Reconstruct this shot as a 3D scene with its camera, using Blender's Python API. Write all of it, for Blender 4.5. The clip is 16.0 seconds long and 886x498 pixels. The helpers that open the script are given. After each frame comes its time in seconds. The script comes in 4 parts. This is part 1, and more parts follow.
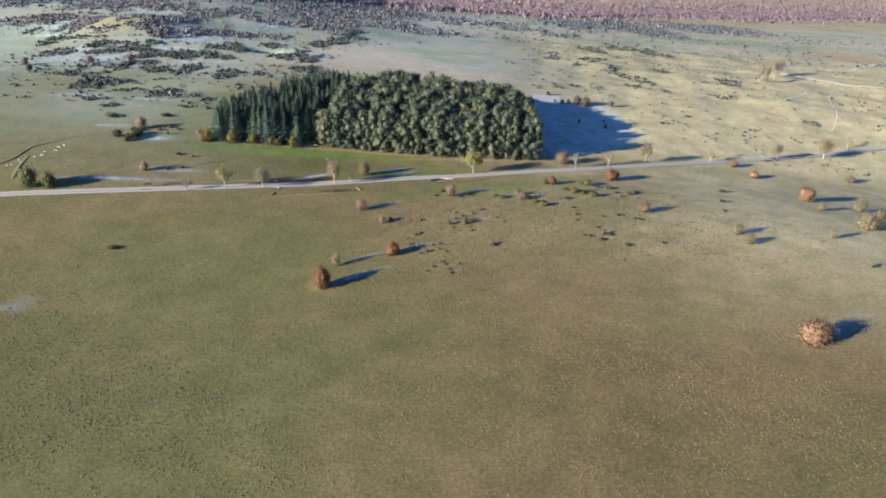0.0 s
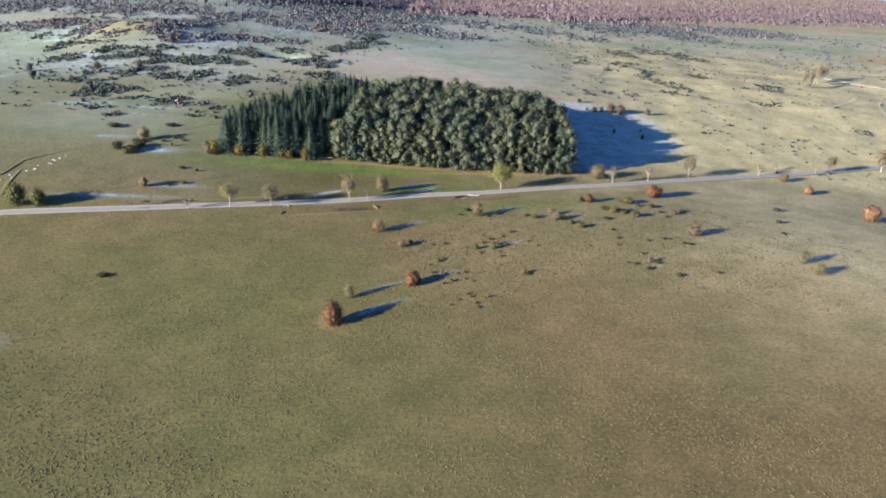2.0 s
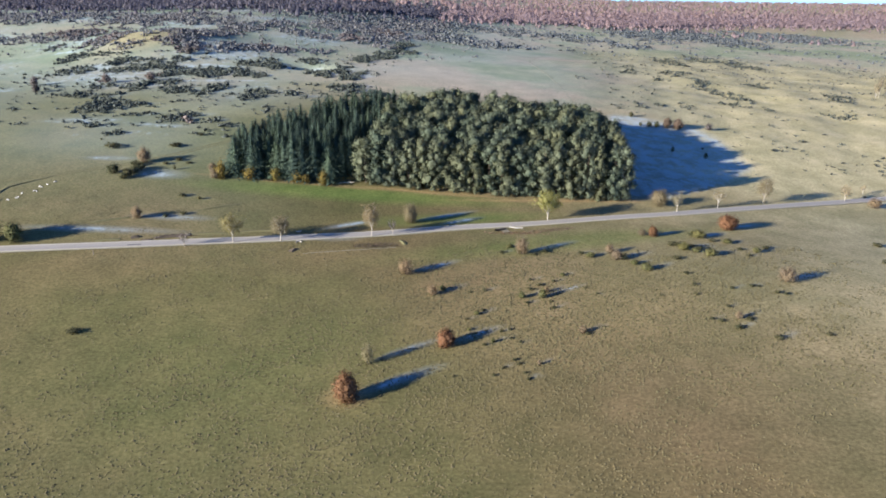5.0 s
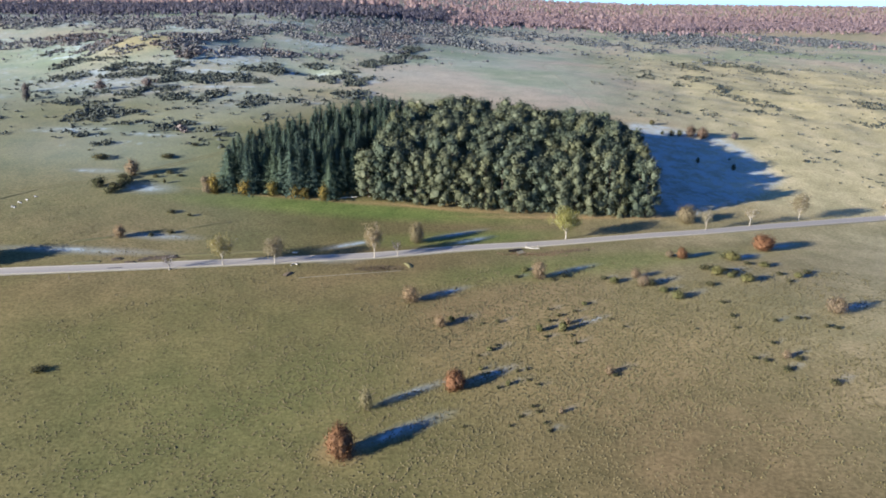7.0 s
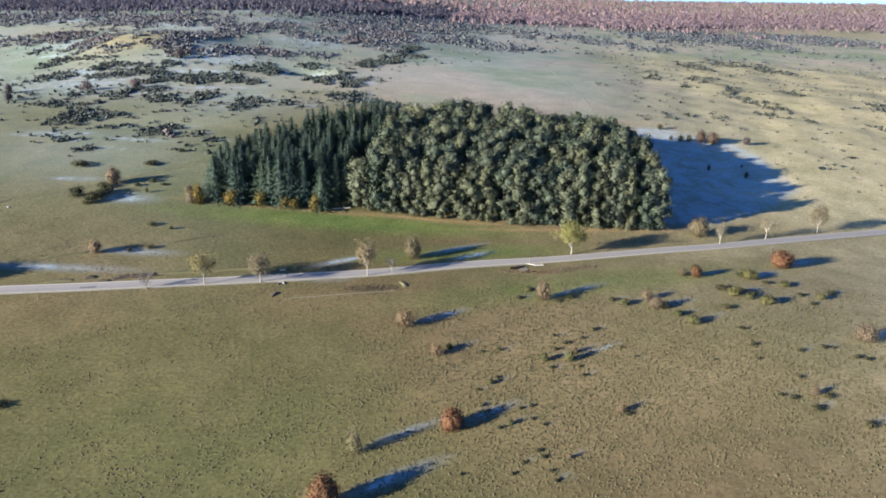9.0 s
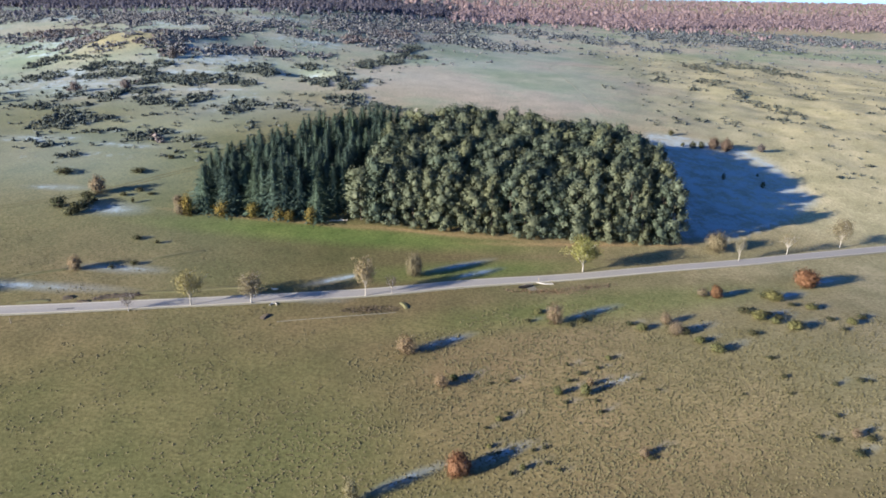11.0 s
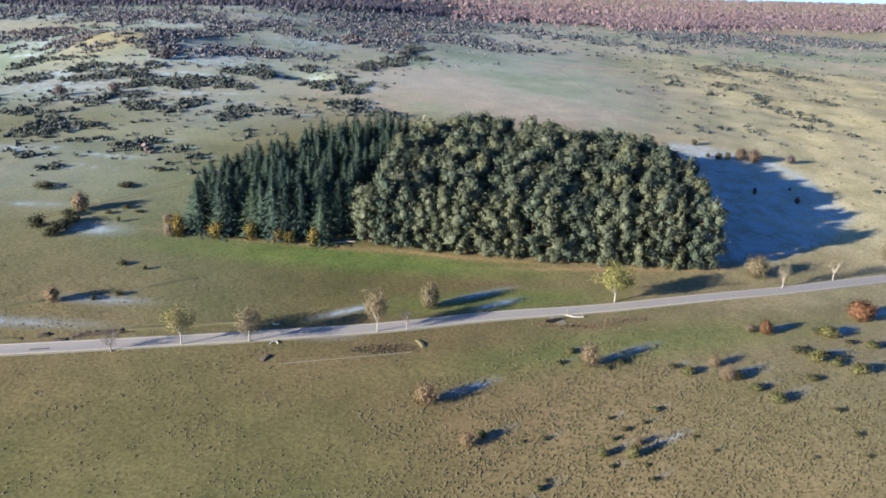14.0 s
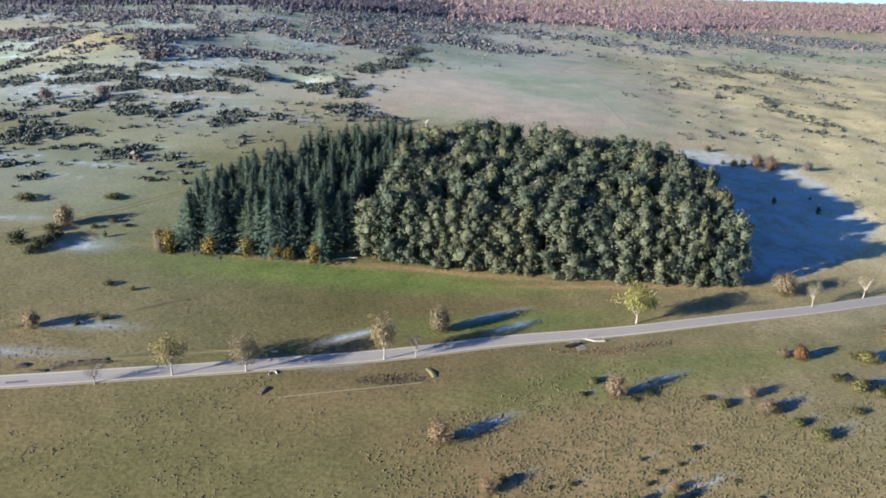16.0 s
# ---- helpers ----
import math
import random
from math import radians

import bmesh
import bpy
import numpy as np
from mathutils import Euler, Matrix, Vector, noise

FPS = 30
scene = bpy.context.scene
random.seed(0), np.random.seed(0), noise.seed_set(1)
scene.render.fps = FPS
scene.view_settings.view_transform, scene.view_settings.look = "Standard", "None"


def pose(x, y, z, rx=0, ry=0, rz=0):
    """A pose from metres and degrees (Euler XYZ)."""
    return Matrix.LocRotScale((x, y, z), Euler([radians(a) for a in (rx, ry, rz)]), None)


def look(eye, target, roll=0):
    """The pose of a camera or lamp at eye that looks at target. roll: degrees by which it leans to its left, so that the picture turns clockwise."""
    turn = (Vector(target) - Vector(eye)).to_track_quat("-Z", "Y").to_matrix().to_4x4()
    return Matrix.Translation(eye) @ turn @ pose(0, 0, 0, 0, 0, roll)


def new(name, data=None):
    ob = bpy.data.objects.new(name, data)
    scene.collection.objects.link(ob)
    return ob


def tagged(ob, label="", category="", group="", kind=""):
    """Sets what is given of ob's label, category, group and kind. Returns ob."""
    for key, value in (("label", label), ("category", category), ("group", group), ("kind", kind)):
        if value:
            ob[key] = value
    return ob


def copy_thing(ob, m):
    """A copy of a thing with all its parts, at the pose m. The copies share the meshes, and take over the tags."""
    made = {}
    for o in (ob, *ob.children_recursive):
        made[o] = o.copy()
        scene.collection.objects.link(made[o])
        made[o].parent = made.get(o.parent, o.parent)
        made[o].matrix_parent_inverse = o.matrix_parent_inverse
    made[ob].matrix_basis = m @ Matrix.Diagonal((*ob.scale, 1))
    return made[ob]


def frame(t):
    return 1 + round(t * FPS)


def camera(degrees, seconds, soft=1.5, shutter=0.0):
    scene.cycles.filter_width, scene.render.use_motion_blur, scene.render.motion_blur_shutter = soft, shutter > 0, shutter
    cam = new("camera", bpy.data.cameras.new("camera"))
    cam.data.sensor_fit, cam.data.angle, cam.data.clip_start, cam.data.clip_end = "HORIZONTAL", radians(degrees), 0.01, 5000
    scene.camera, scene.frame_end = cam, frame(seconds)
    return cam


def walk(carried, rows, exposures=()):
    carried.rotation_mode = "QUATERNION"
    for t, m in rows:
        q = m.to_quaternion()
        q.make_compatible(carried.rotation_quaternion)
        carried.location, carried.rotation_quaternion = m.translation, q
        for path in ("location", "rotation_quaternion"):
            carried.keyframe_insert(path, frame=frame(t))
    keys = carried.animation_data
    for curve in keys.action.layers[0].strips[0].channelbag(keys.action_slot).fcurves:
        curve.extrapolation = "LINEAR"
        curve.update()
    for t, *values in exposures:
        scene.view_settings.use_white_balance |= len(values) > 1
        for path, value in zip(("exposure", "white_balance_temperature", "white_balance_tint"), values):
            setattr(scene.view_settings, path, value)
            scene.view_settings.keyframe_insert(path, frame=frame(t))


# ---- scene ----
# ---------- camera ----------
cam = camera(62.0, 16.0, soft=1.8)
PATH = [
    (0, (1.08, 4.43, 92.97), (0.79, 98.31, 58.52), 1.64),
    (0.5, (0.67, 12.04, 92.51), (-0.27, 105.93, 58.11), 1.55),
    (1, (0.17, 20.23, 91.81), (-1.51, 114.16, 57.54), 1.48),
    (1.5, (-0.73, 28.54, 90.97), (-3.06, 122.49, 56.81), 1.44),
    (2, (-1.56, 36.74, 90.26), (-4.55, 130.74, 56.27), 1.37),
    (2.5, (-1.99, 44.84, 89.70), (-5.72, 138.84, 55.79), 1.27),
    (3, (-2.69, 53.13, 89.09), (-7.18, 147.16, 55.35), 1.17),
    (3.5, (-3.41, 60.89, 88.38), (-8.55, 154.94, 54.80), 1.10),
    (4, (-4.13, 68.79, 87.66), (-9.97, 162.86, 54.26), 0.96),
    (6.5, (-7.45, 103.29, 84.50), (-16.02, 197.53, 52.17), 0.54),
    (7, (-7.53, 108.05, 84.63), (-16.13, 202.26, 52.22), 0.55),
    (7.5, (-7.54, 112.40, 84.93), (-16.19, 206.55, 52.37), 0.54),
    (8, (-7.63, 117.05, 85.19), (-16.33, 211.16, 52.50), 0.57),
    (8.5, (-7.86, 121.30, 85.45), (-16.54, 215.36, 52.64), 0.56),
    (9, (-8.34, 125.56, 85.73), (-16.97, 219.61, 52.85), 0.69),
    (11.5, (-12.66, 145.58, 86.64), (-21.07, 239.53, 53.45), 1.00),
    (12, (-14.08, 149.51, 86.81), (-22.44, 243.45, 53.57), 1.05),
    (12.5, (-15.55, 153.29, 86.88), (-23.79, 247.24, 53.62), 1.11),
    (13, (-17.24, 157.23, 86.92), (-25.33, 251.20, 53.67), 1.16),
    (13.5, (-18.94, 160.91, 87.06), (-26.84, 254.87, 53.75), 1.22),
    (14, (-20.63, 165.00, 87.22), (-28.32, 258.94, 53.80), 1.26),
    (14.5, (-22.20, 168.82, 87.24), (-29.70, 262.76, 53.78), 1.31),
    (15, (-23.85, 172.74, 87.30), (-31.11, 266.68, 53.82), 1.36),
    (15.5, (-25.21, 176.20, 87.39), (-32.26, 270.16, 53.89), 1.32),
    (16, (-26.48, 179.89, 87.36), (-33.32, 273.86, 53.87), 1.35),
]
walk(cam, [(t, look(eye, target, roll)) for t, eye, target, roll in PATH])

# ---------- light ----------
AZ, EL = radians(34), radians(14.4)                 # where the shadows point, and the sun's height
world = bpy.data.worlds.new("sky")
scene.world = world
world.use_nodes = True
wn = world.node_tree.nodes
sky = wn.new("ShaderNodeTexSky")
sky.sky_type, sky.sun_disc = "NISHITA", False
sky.sun_elevation, sky.sun_rotation = EL, radians(236)
sky.air_density, sky.dust_density, sky.ozone_density = 0.5, 0.12, 6.5
world.node_tree.links.new(sky.outputs[0], wn["Background"].inputs[0])
wn["Background"].inputs[1].default_value = 0.094
sun = new("sun", bpy.data.lights.new("sun", "SUN"))
sun.data.energy, sun.data.angle, sun.data.color = 4.7, radians(0.5), (1.0, 0.915, 0.79)
sun.matrix_world = look((0, 0, 0), (math.cos(AZ) * math.cos(EL), math.sin(AZ) * math.cos(EL), -math.sin(EL)))
scene.view_settings.exposure = 1.67


# ---------- materials ----------
def material(name, rough=0.9):
    m = bpy.data.materials.new(name)
    m.use_nodes = True
    n, l = m.node_tree.nodes, m.node_tree.links
    n["Principled BSDF"].inputs["Roughness"].default_value = rough
    n["Principled BSDF"].inputs["Specular IOR Level"].default_value = 0.2
    return m, n, l, n["Principled BSDF"]


def ramp(n, l, source, stops):
    r = n.new("ShaderNodeValToRGB")
    el = r.color_ramp.elements
    while len(el) < len(stops):
        el.new(0.5)
    for e, (p, c) in zip(el, stops):
        e.position, e.color = p, (*c, 1)
    l.new(source, r.inputs[0])
    return r.outputs[0]


def noise_of(n, l, scale, detail=4, rough=0.6, space="Object"):
    c = n.new("ShaderNodeTexCoord")
    t = n.new("ShaderNodeTexNoise")
    t.inputs["Scale"].default_value, t.inputs["Detail"].default_value, t.inputs["Roughness"].default_value = scale, detail, rough
    l.new(c.outputs[space], t.inputs["Vector"])
    return t.outputs["Fac"]


def mixed(n, l, fac, a, b, blend="MIX"):
    m = n.new("ShaderNodeMix")
    m.data_type, m.blend_type = "RGBA", blend
    for v, i in ((fac, 0), (a, 6), (b, 7)):
        if isinstance(v, (int, float)):
            m.inputs[i].default_value = v
        elif isinstance(v, tuple):
            m.inputs[i].default_value = (*v, 1)
        else:
            l.new(v, m.inputs[i])
    return m.outputs[2]


def maths(n, l, op, a, b=0.0, clamp=False):
    m = n.new("ShaderNodeMath")
    m.operation, m.use_clamp = op, clamp
    for i, v in enumerate((a, b)):
        if isinstance(v, (int, float)):
            m.inputs[i].default_value = v
        else:
            l.new(v, m.inputs[i])
    return m.outputs[0]


def foliage(name, dark, mid, light, rough=0.75, through_light=0.15, casts=((0.78, 0.84, 0.8), (1.22, 1.12, 0.98))):
    """Leaves: each leaf or spray its own shade, each plant its own cast."""
    m, n, l, p = material(name, rough)
    g = n.new("ShaderNodeNewGeometry")
    o = n.new("ShaderNodeObjectInfo")
    col = ramp(n, l, g.outputs["Random Per Island"], [(0.0, dark), (0.55, mid), (1.0, light)])
    cast = ramp(n, l, o.outputs["Random"], [(0.0, casts[0]), (0.5, (1.0, 1.0, 1.0)), (1.0, casts[1])])
    tint = mixed(n, l, 1.0, col, cast, "MULTIPLY")
    l.new(tint, p.inputs["Base Color"])
    thin, both = n.new("ShaderNodeBsdfTranslucent"), n.new("ShaderNodeMixShader")
    l.new(tint, thin.inputs["Color"])
    both.inputs[0].default_value = through_light
    l.new(p.outputs[0], both.inputs[1])
    l.new(thin.outputs[0], both.inputs[2])
    l.new(both.outputs[0], n["Material Output"].inputs["Surface"])
    return m


def bark(name, a, b):
    m, n, l, p = material(name, 0.95)
    l.new(ramp(n, l, noise_of(n, l, 3.0), [(0.3, a), (0.7, b)]), p.inputs["Base Color"])
    return m


SPRUCE = foliage("spruce_needles", (0.03, 0.05, 0.04), (0.05, 0.08, 0.062), (0.082, 0.12, 0.092), 0.75, 0.15, ((0.82, 0.86, 0.9), (1.2, 1.14, 0.98)))
PINE = foliage("pine_needles", (0.088, 0.108, 0.075), (0.118, 0.141, 0.097), (0.148, 0.17, 0.118), 0.75, 0.28, ((0.78, 0.86, 0.88), (1.2, 1.1, 0.94)))
RUST = foliage("rust_leaves", (0.145, 0.07, 0.037), (0.178, 0.09, 0.049), (0.215, 0.116, 0.066))
TAN = foliage("dry_leaves", (0.15, 0.115, 0.077), (0.19, 0.148, 0.1), (0.23, 0.182, 0.125))
PALE = foliage("pale_twigs", (0.15, 0.12, 0.066), (0.235, 0.195, 0.118), (0.32, 0.275, 0.175))
OLIVE = foliage("olive_leaves", (0.075, 0.078, 0.032), (0.115, 0.118, 0.05), (0.155, 0.152, 0.07))
JUNIPER = foliage("juniper_needles", (0.032, 0.037, 0.019), (0.06, 0.063, 0.032), (0.098, 0.096, 0.05))
GOLD = foliage("golden_leaves", (0.09, 0.068, 0.02), (0.17, 0.13, 0.034), (0.26, 0.2, 0.055))
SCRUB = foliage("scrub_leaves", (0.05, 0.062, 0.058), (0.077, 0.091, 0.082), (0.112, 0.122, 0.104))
# scrub far off: paler and bluer, the haze is put into the leaf colour
HAZED_SCRUB = foliage("hazed_scrub_leaves", (0.098, 0.11, 0.132), (0.128, 0.138, 0.156), (0.168, 0.173, 0.184))
BROWN = foliage("brown_twigs", (0.088, 0.077, 0.08), (0.125, 0.107, 0.108), (0.168, 0.143, 0.14))
# red-brown crowns lightened towards lavender: the haze of distance is in the colour
HAZED_BEECH = foliage("hazed_beech_crowns", (0.3, 0.247, 0.285), (0.32, 0.252, 0.28), (0.34, 0.262, 0.275), 0.8, 0.4)
# darker, bluer copy of the beech: hazy shade painted into the crowns
SHADED_BEECH = foliage("shaded_beech_crowns", (0.105, 0.1, 0.145), (0.132, 0.12, 0.162), (0.17, 0.142, 0.17), 0.8, 0.25)
WITHERED = foliage("withered_beech_leaves", (0.1, 0.066, 0.052), (0.15, 0.102, 0.082), (0.205, 0.147, 0.115))
PEACH = foliage("peach_leaves", (0.23, 0.128, 0.078), (0.275, 0.16, 0.1), (0.315, 0.195, 0.127))
BARK = bark("bark", (0.06, 0.045, 0.035), (0.12, 0.09, 0.07))
PALE_BARK = bark("pale_bark", (0.26, 0.235, 0.2), (0.42, 0.39, 0.34))


def ground_material():
    m, n, l, p = material("grass", 1.0)
    p.inputs["Specular IOR Level"].default_value = 0.02
    att = {}
    for key in ("frost", "lush", "dry", "litter", "pale", "brown"):
        a = n.new("ShaderNodeAttribute")
        a.attribute_name = key
        att[key] = a.outputs["Fac"]
    big, mid, fine = noise_of(n, l, 0.012, 5), noise_of(n, l, 0.07, 6, 0.65), noise_of(n, l, 1.1, 5, 0.7)
    base = ramp(n, l, big, [(0.36, (0.119, 0.110, 0.055)), (0.5, (0.147, 0.122, 0.066)), (0.64, (0.177, 0.133, 0.078))])
    base = mixed(n, l, att["brown"], base, ramp(n, l, mid, [(0.3, (0.085, 0.066, 0.039)), (0.7, (0.112, 0.083, 0.05))]))
    base = mixed(n, l, maths(n, l, "MULTIPLY", att["dry"], 0.85), base, ramp(n, l, mid, [(0.3, (0.43, 0.385, 0.235)), (0.7, (0.53, 0.475, 0.315))]))
    # pale frosted grass, mostly far off; some blue of the haze is mixed in
    hazed_hoar = ramp(n, l, noise_of(n, l, 0.011, 5, 0.62), [(0.38, (0.21, 0.265, 0.18)), (0.49, (0.305, 0.325, 0.255)), (0.6, (0.385, 0.337, 0.283))])
    base = mixed(n, l, att["pale"], base, hazed_hoar)
    base = mixed(n, l, att["lush"], base, ramp(n, l, mid, [(0.3, (0.112, 0.155, 0.05)), (0.7, (0.145, 0.178, 0.064))]))
    base = mixed(n, l, maths(n, l, "MULTIPLY", att["litter"], 0.7), base, (0.35, 0.235, 0.135))
    tone = ramp(n, l, mid, [(0.28, (0.8, 0.83, 0.8)), (0.72, (1.15, 1.11, 1.06))])
    base = mixed(n, l, 1.0, base, tone, "MULTIPLY")
    base = mixed(n, l, 1.0, base, ramp(n, l, fine, [(0.3, (0.6, 0.6, 0.58)), (0.7, (1.34, 1.34, 1.31))]), "MULTIPLY")
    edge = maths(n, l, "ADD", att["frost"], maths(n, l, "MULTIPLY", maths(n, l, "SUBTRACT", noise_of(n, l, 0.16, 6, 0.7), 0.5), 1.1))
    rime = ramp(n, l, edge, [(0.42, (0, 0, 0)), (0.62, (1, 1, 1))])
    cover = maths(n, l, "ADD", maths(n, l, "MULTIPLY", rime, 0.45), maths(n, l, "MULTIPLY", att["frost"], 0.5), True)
    # frost, tinted bluer than white rime: the shade's blue is in its colour
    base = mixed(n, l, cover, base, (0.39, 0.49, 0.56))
    l.new(base, p.inputs["Base Color"])
    b = n.new("ShaderNodeBump")
    b.inputs["Strength"].default_value, b.inputs["Distance"].default_value = 0.4, 0.25
    l.new(fine, b.inputs["Height"])
    l.new(b.outputs[0], p.inputs["Normal"])
    return m


GRASS = ground_material()


def speckled(name, a, b, scale, rough=0.9):
    m, n, l, p = material(name, rough)
    l.new(mixed(n, l, noise_of(n, l, 0.25, 3), ramp(n, l, noise_of(n, l, scale), [(0.3, a), (0.7, b)]), b), p.inputs["Base Color"])
    return m


ASPHALT = speckled("worn_asphalt", (0.25, 0.236, 0.218), (0.33, 0.31, 0.285), 2.0)
TAR = speckled("fresh_tar", (0.09, 0.087, 0.09), (0.14, 0.135, 0.135), 2.0)
GRAVEL = speckled("pale_gravel", (0.33, 0.305, 0.255), (0.46, 0.425, 0.355), 1.5)
CONCRETE = speckled("concrete", (0.27, 0.26, 0.24), (0.4, 0.38, 0.35), 3.0)
TUFT = foliage("dry_tussock", (0.1, 0.084, 0.042), (0.13, 0.108, 0.055), (0.165, 0.138, 0.074))
TURF = speckled("dry_turf", (0.10, 0.098, 0.046), (0.15, 0.137, 0.07), 1.5)
FAWN = foliage("fawn_leaves", (0.165, 0.136, 0.082), (0.183, 0.152, 0.094), (0.207, 0.174, 0.11))
STRAW = foliage("yellow_green_leaves", (0.12, 0.105, 0.04), (0.19, 0.165, 0.068), (0.27, 0.235, 0.105))
YELLOW = foliage("yellow_leaves", (0.185, 0.165, 0.05), (0.27, 0.245, 0.085), (0.35, 0.32, 0.13))
PALE_PATH = speckled("pale_path", (0.42, 0.385, 0.29), (0.52, 0.48, 0.37), 1.2)
STONE = speckled("pale_stone", (0.4, 0.385, 0.36), (0.6, 0.58, 0.54), 2.5)
RUT = speckled("worn_track", (0.17, 0.16, 0.115), (0.235, 0.22, 0.165), 1.2)
EARTH_PATH = speckled("trodden_earth", (0.2, 0.2, 0.145), (0.26, 0.255, 0.19), 1.2)
WEED = foliage("withered_weeds", (0.11, 0.078, 0.055), (0.155, 0.112, 0.08), (0.2, 0.15, 0.11))
WOOD = speckled("weathered_wood", (0.16, 0.13, 0.1), (0.28, 0.24, 0.19), 4.0)
SOIL = speckled("dark_soil", (0.05, 0.04, 0.03), (0.10, 0.08, 0.06), 2.0)


# ---------- the lie of the land ----------
def lay(x, y):
    """Height of the ground in metres."""
    x, y = np.asarray(x, float) / 1.3, np.asarray(y, float)
    near = 250 + 22 * np.logaddexp(0, (y - 250) / 22)
    fall = 0.06 * (y - near)                                                   # gentle even fall towards the near end
    y = near / 1.3
    ys = 610 - 50 * np.logaddexp(0, (610 - y) / 50)
    u = (60 * np.logaddexp(0, (ys - 130) / 60) - 120) / 100
    w = 2.6 * np.tanh(x / 260)
    z = -5 - 10.57 * w + 21.11 * u + 2.96 * w * u - 3.78 * u * u - 2.54 * w * w
    z = z + 3.4 * np.exp(-((x + 212) / 70) ** 2 - ((y - 510) / 60) ** 2)
    z = z + 8 * np.exp(-((x + 212) / 44) ** 2 - ((y - 508) / 34) ** 2)      # bare knoll
    z = z + 6 / (1 + np.exp(-(y - 790) / 35)) + 0.010 * np.clip(y - 1000, 0, 2200)
    z = z + 37 / (1 + np.exp(-(y - 547) / 38)) / (1 + np.exp((x + 120) / 50))  # wooded rise
    z = z - 3.6 * np.exp(-((x + 112) / 11) ** 2 - ((y - 474) / 8) ** 2)          # frosty hollow
    far = 1 / (1 + np.exp(-(y - 395) / 22)) / (1 + np.exp((y - 760) / 40))
    far = far * (0.08 + 0.92 / (1 + np.exp(-(x - 55) / 18)))
    z = z + far * 1.9 * (0.3 * np.sin(x / 13 + y / 41) * np.sin(y / 15 - x / 60) + 0.5 * np.sin(x / 31 - 1.3) * np.sin(y / 29 + 0.7))
    z = z + far * 0.35 * np.sin(x / 7.3 + y / 9.1) * np.sin(x / 11 - y / 6.7)
    x, y = 1.3 * x, 1.3 * y
    u, v = 1.4 * np.tanh(x / 140), (25 * np.logaddexp(0, (y - 240) / 25) - 90) / 100
    level = (2.42 + 11.41 * u - 12.52 * v - 11.07 * u * v + 6.25 * u * u - 2.75 * v * v) / (1 + np.exp((y - 405) / (14 + 26 / (1 + np.exp((70 - x) / 25)))))
    return 1.3 * z + level + fall                                                     # the near pasture lies almost level


def z_of(x, y):
    return float(lay(x, y))


def inside(poly, x, y):
    """Which of the points lie in the polygon."""
    x, y = np.asarray(x, float), np.asarray(y, float)
    r = np.zeros(x.shape, bool)
    for (ax, ay), (bx, by) in zip(poly, poly[1:] + poly[:1]):
        if ay != by:
            r ^= ((ay > y) != (by > y)) & (x < (bx - ax) * (y - ay) / (by - ay) + ax)
    return r


SPRUCES = [(-122.6, 386.5), (-86.8, 389.9), (-74.3, 396.3), (-67.6, 409.0), (-57.9, 453.7), (-79.0, 455.7), (-98.7, 436.0), (-122.5, 409.1)]
PINES = [(-63.5, 392.2), (-22.2, 394.1), (13.1, 396.1), (37.5, 398.7), (47.6, 401.1), (50.0, 442.7), (42, 469), (25, 474), (-1, 471), (-34, 463), (-55.9, 451.0)]


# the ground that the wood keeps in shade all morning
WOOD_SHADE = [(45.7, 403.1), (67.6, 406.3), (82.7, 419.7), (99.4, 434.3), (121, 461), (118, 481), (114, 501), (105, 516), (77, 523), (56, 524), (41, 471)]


# patches of scrub on the slopes: x, y and half extents
GREEN_NEAR = [(-227, 469, 10, 11), (-226, 482, 5, 10), (-214, 466, 5, 7), (-213, 480, 6, 4), (-205, 479, 6, 3), (-196, 475, 3, 3), (-188.9, 459.5, 5, 3), (-197.1, 455.6, 5, 3), (-187, 488, 3, 3), (-172.8, 453.4, 7, 7), (-165.7, 460.3, 6, 5), (-152.6, 452.1, 3, 4), (-141.8, 444.4, 5, 3), (-205.6, 434.0, 7, 4), (-191.9, 425.3, 7, 4), (-151, 502, 5, 7), (-203, 518, 10, 10), (-221, 537, 14, 9), (-228, 527, 8, 12), (-180, 522, 8, 11), (-183, 509, 6, 4)]
GREEN_MIDDLE = [(-193, 514, 4, 6), (-251, 524, 6, 6), (-228, 503, 3, 6), (-251, 500, 6, 8), (-234, 495, 5, 7), (-274, 594, 11, 8), (-263, 603, 15, 5), (-261, 581, 14, 11), (-243, 592, 12, 10), (-222, 576, 13, 12), (-232, 567, 7, 8), (-213, 574, 7, 11), (-199, 573, 11, 12), (-198, 588, 10, 7), (-178, 577, 8, 10), (-235, 611, 7, 4), (-321, 609, 9, 12), (-296, 575, 10, 13), (-302, 617, 18, 5), (-359, 660, 4, 10), (-182, 616, 12, 14)]
GREEN_FAR = [(-166, 610, 7, 13), (-149, 638, 10, 8), (-167, 572, 5, 8), (-130, 584, 10, 12), (-118, 602, 7, 15), (-104, 580, 8, 15), (-107, 537, 7, 9), (-97, 545, 6, 7), (-91, 529, 8, 8), (-80, 527, 5, 6), (-72, 523, 3, 5), (-153, 520, 7, 5), (-142, 517, 5, 4), (-131, 517, 4, 5), (-149, 507, 7, 6), (-125, 545, 3, 3), (-112, 660, 9, 16), (-101, 682, 10, 17), (-88, 707, 8, 13), (-94, 756, 8, 22)]
BROWN_PATCHES = [(-163.9, 445.4, 3, 5), (-257, 643, 11, 7), (-240, 630, 10, 6), (-373, 714, 22, 14), (-320, 669, 13, 26), (-190, 673, 12, 9), (-141, 769, 11, 23), (-123, 868, 13, 44), (-234, 560, 4, 7), (-258, 543, 3, 7), (-393, 718, 10, 11)]
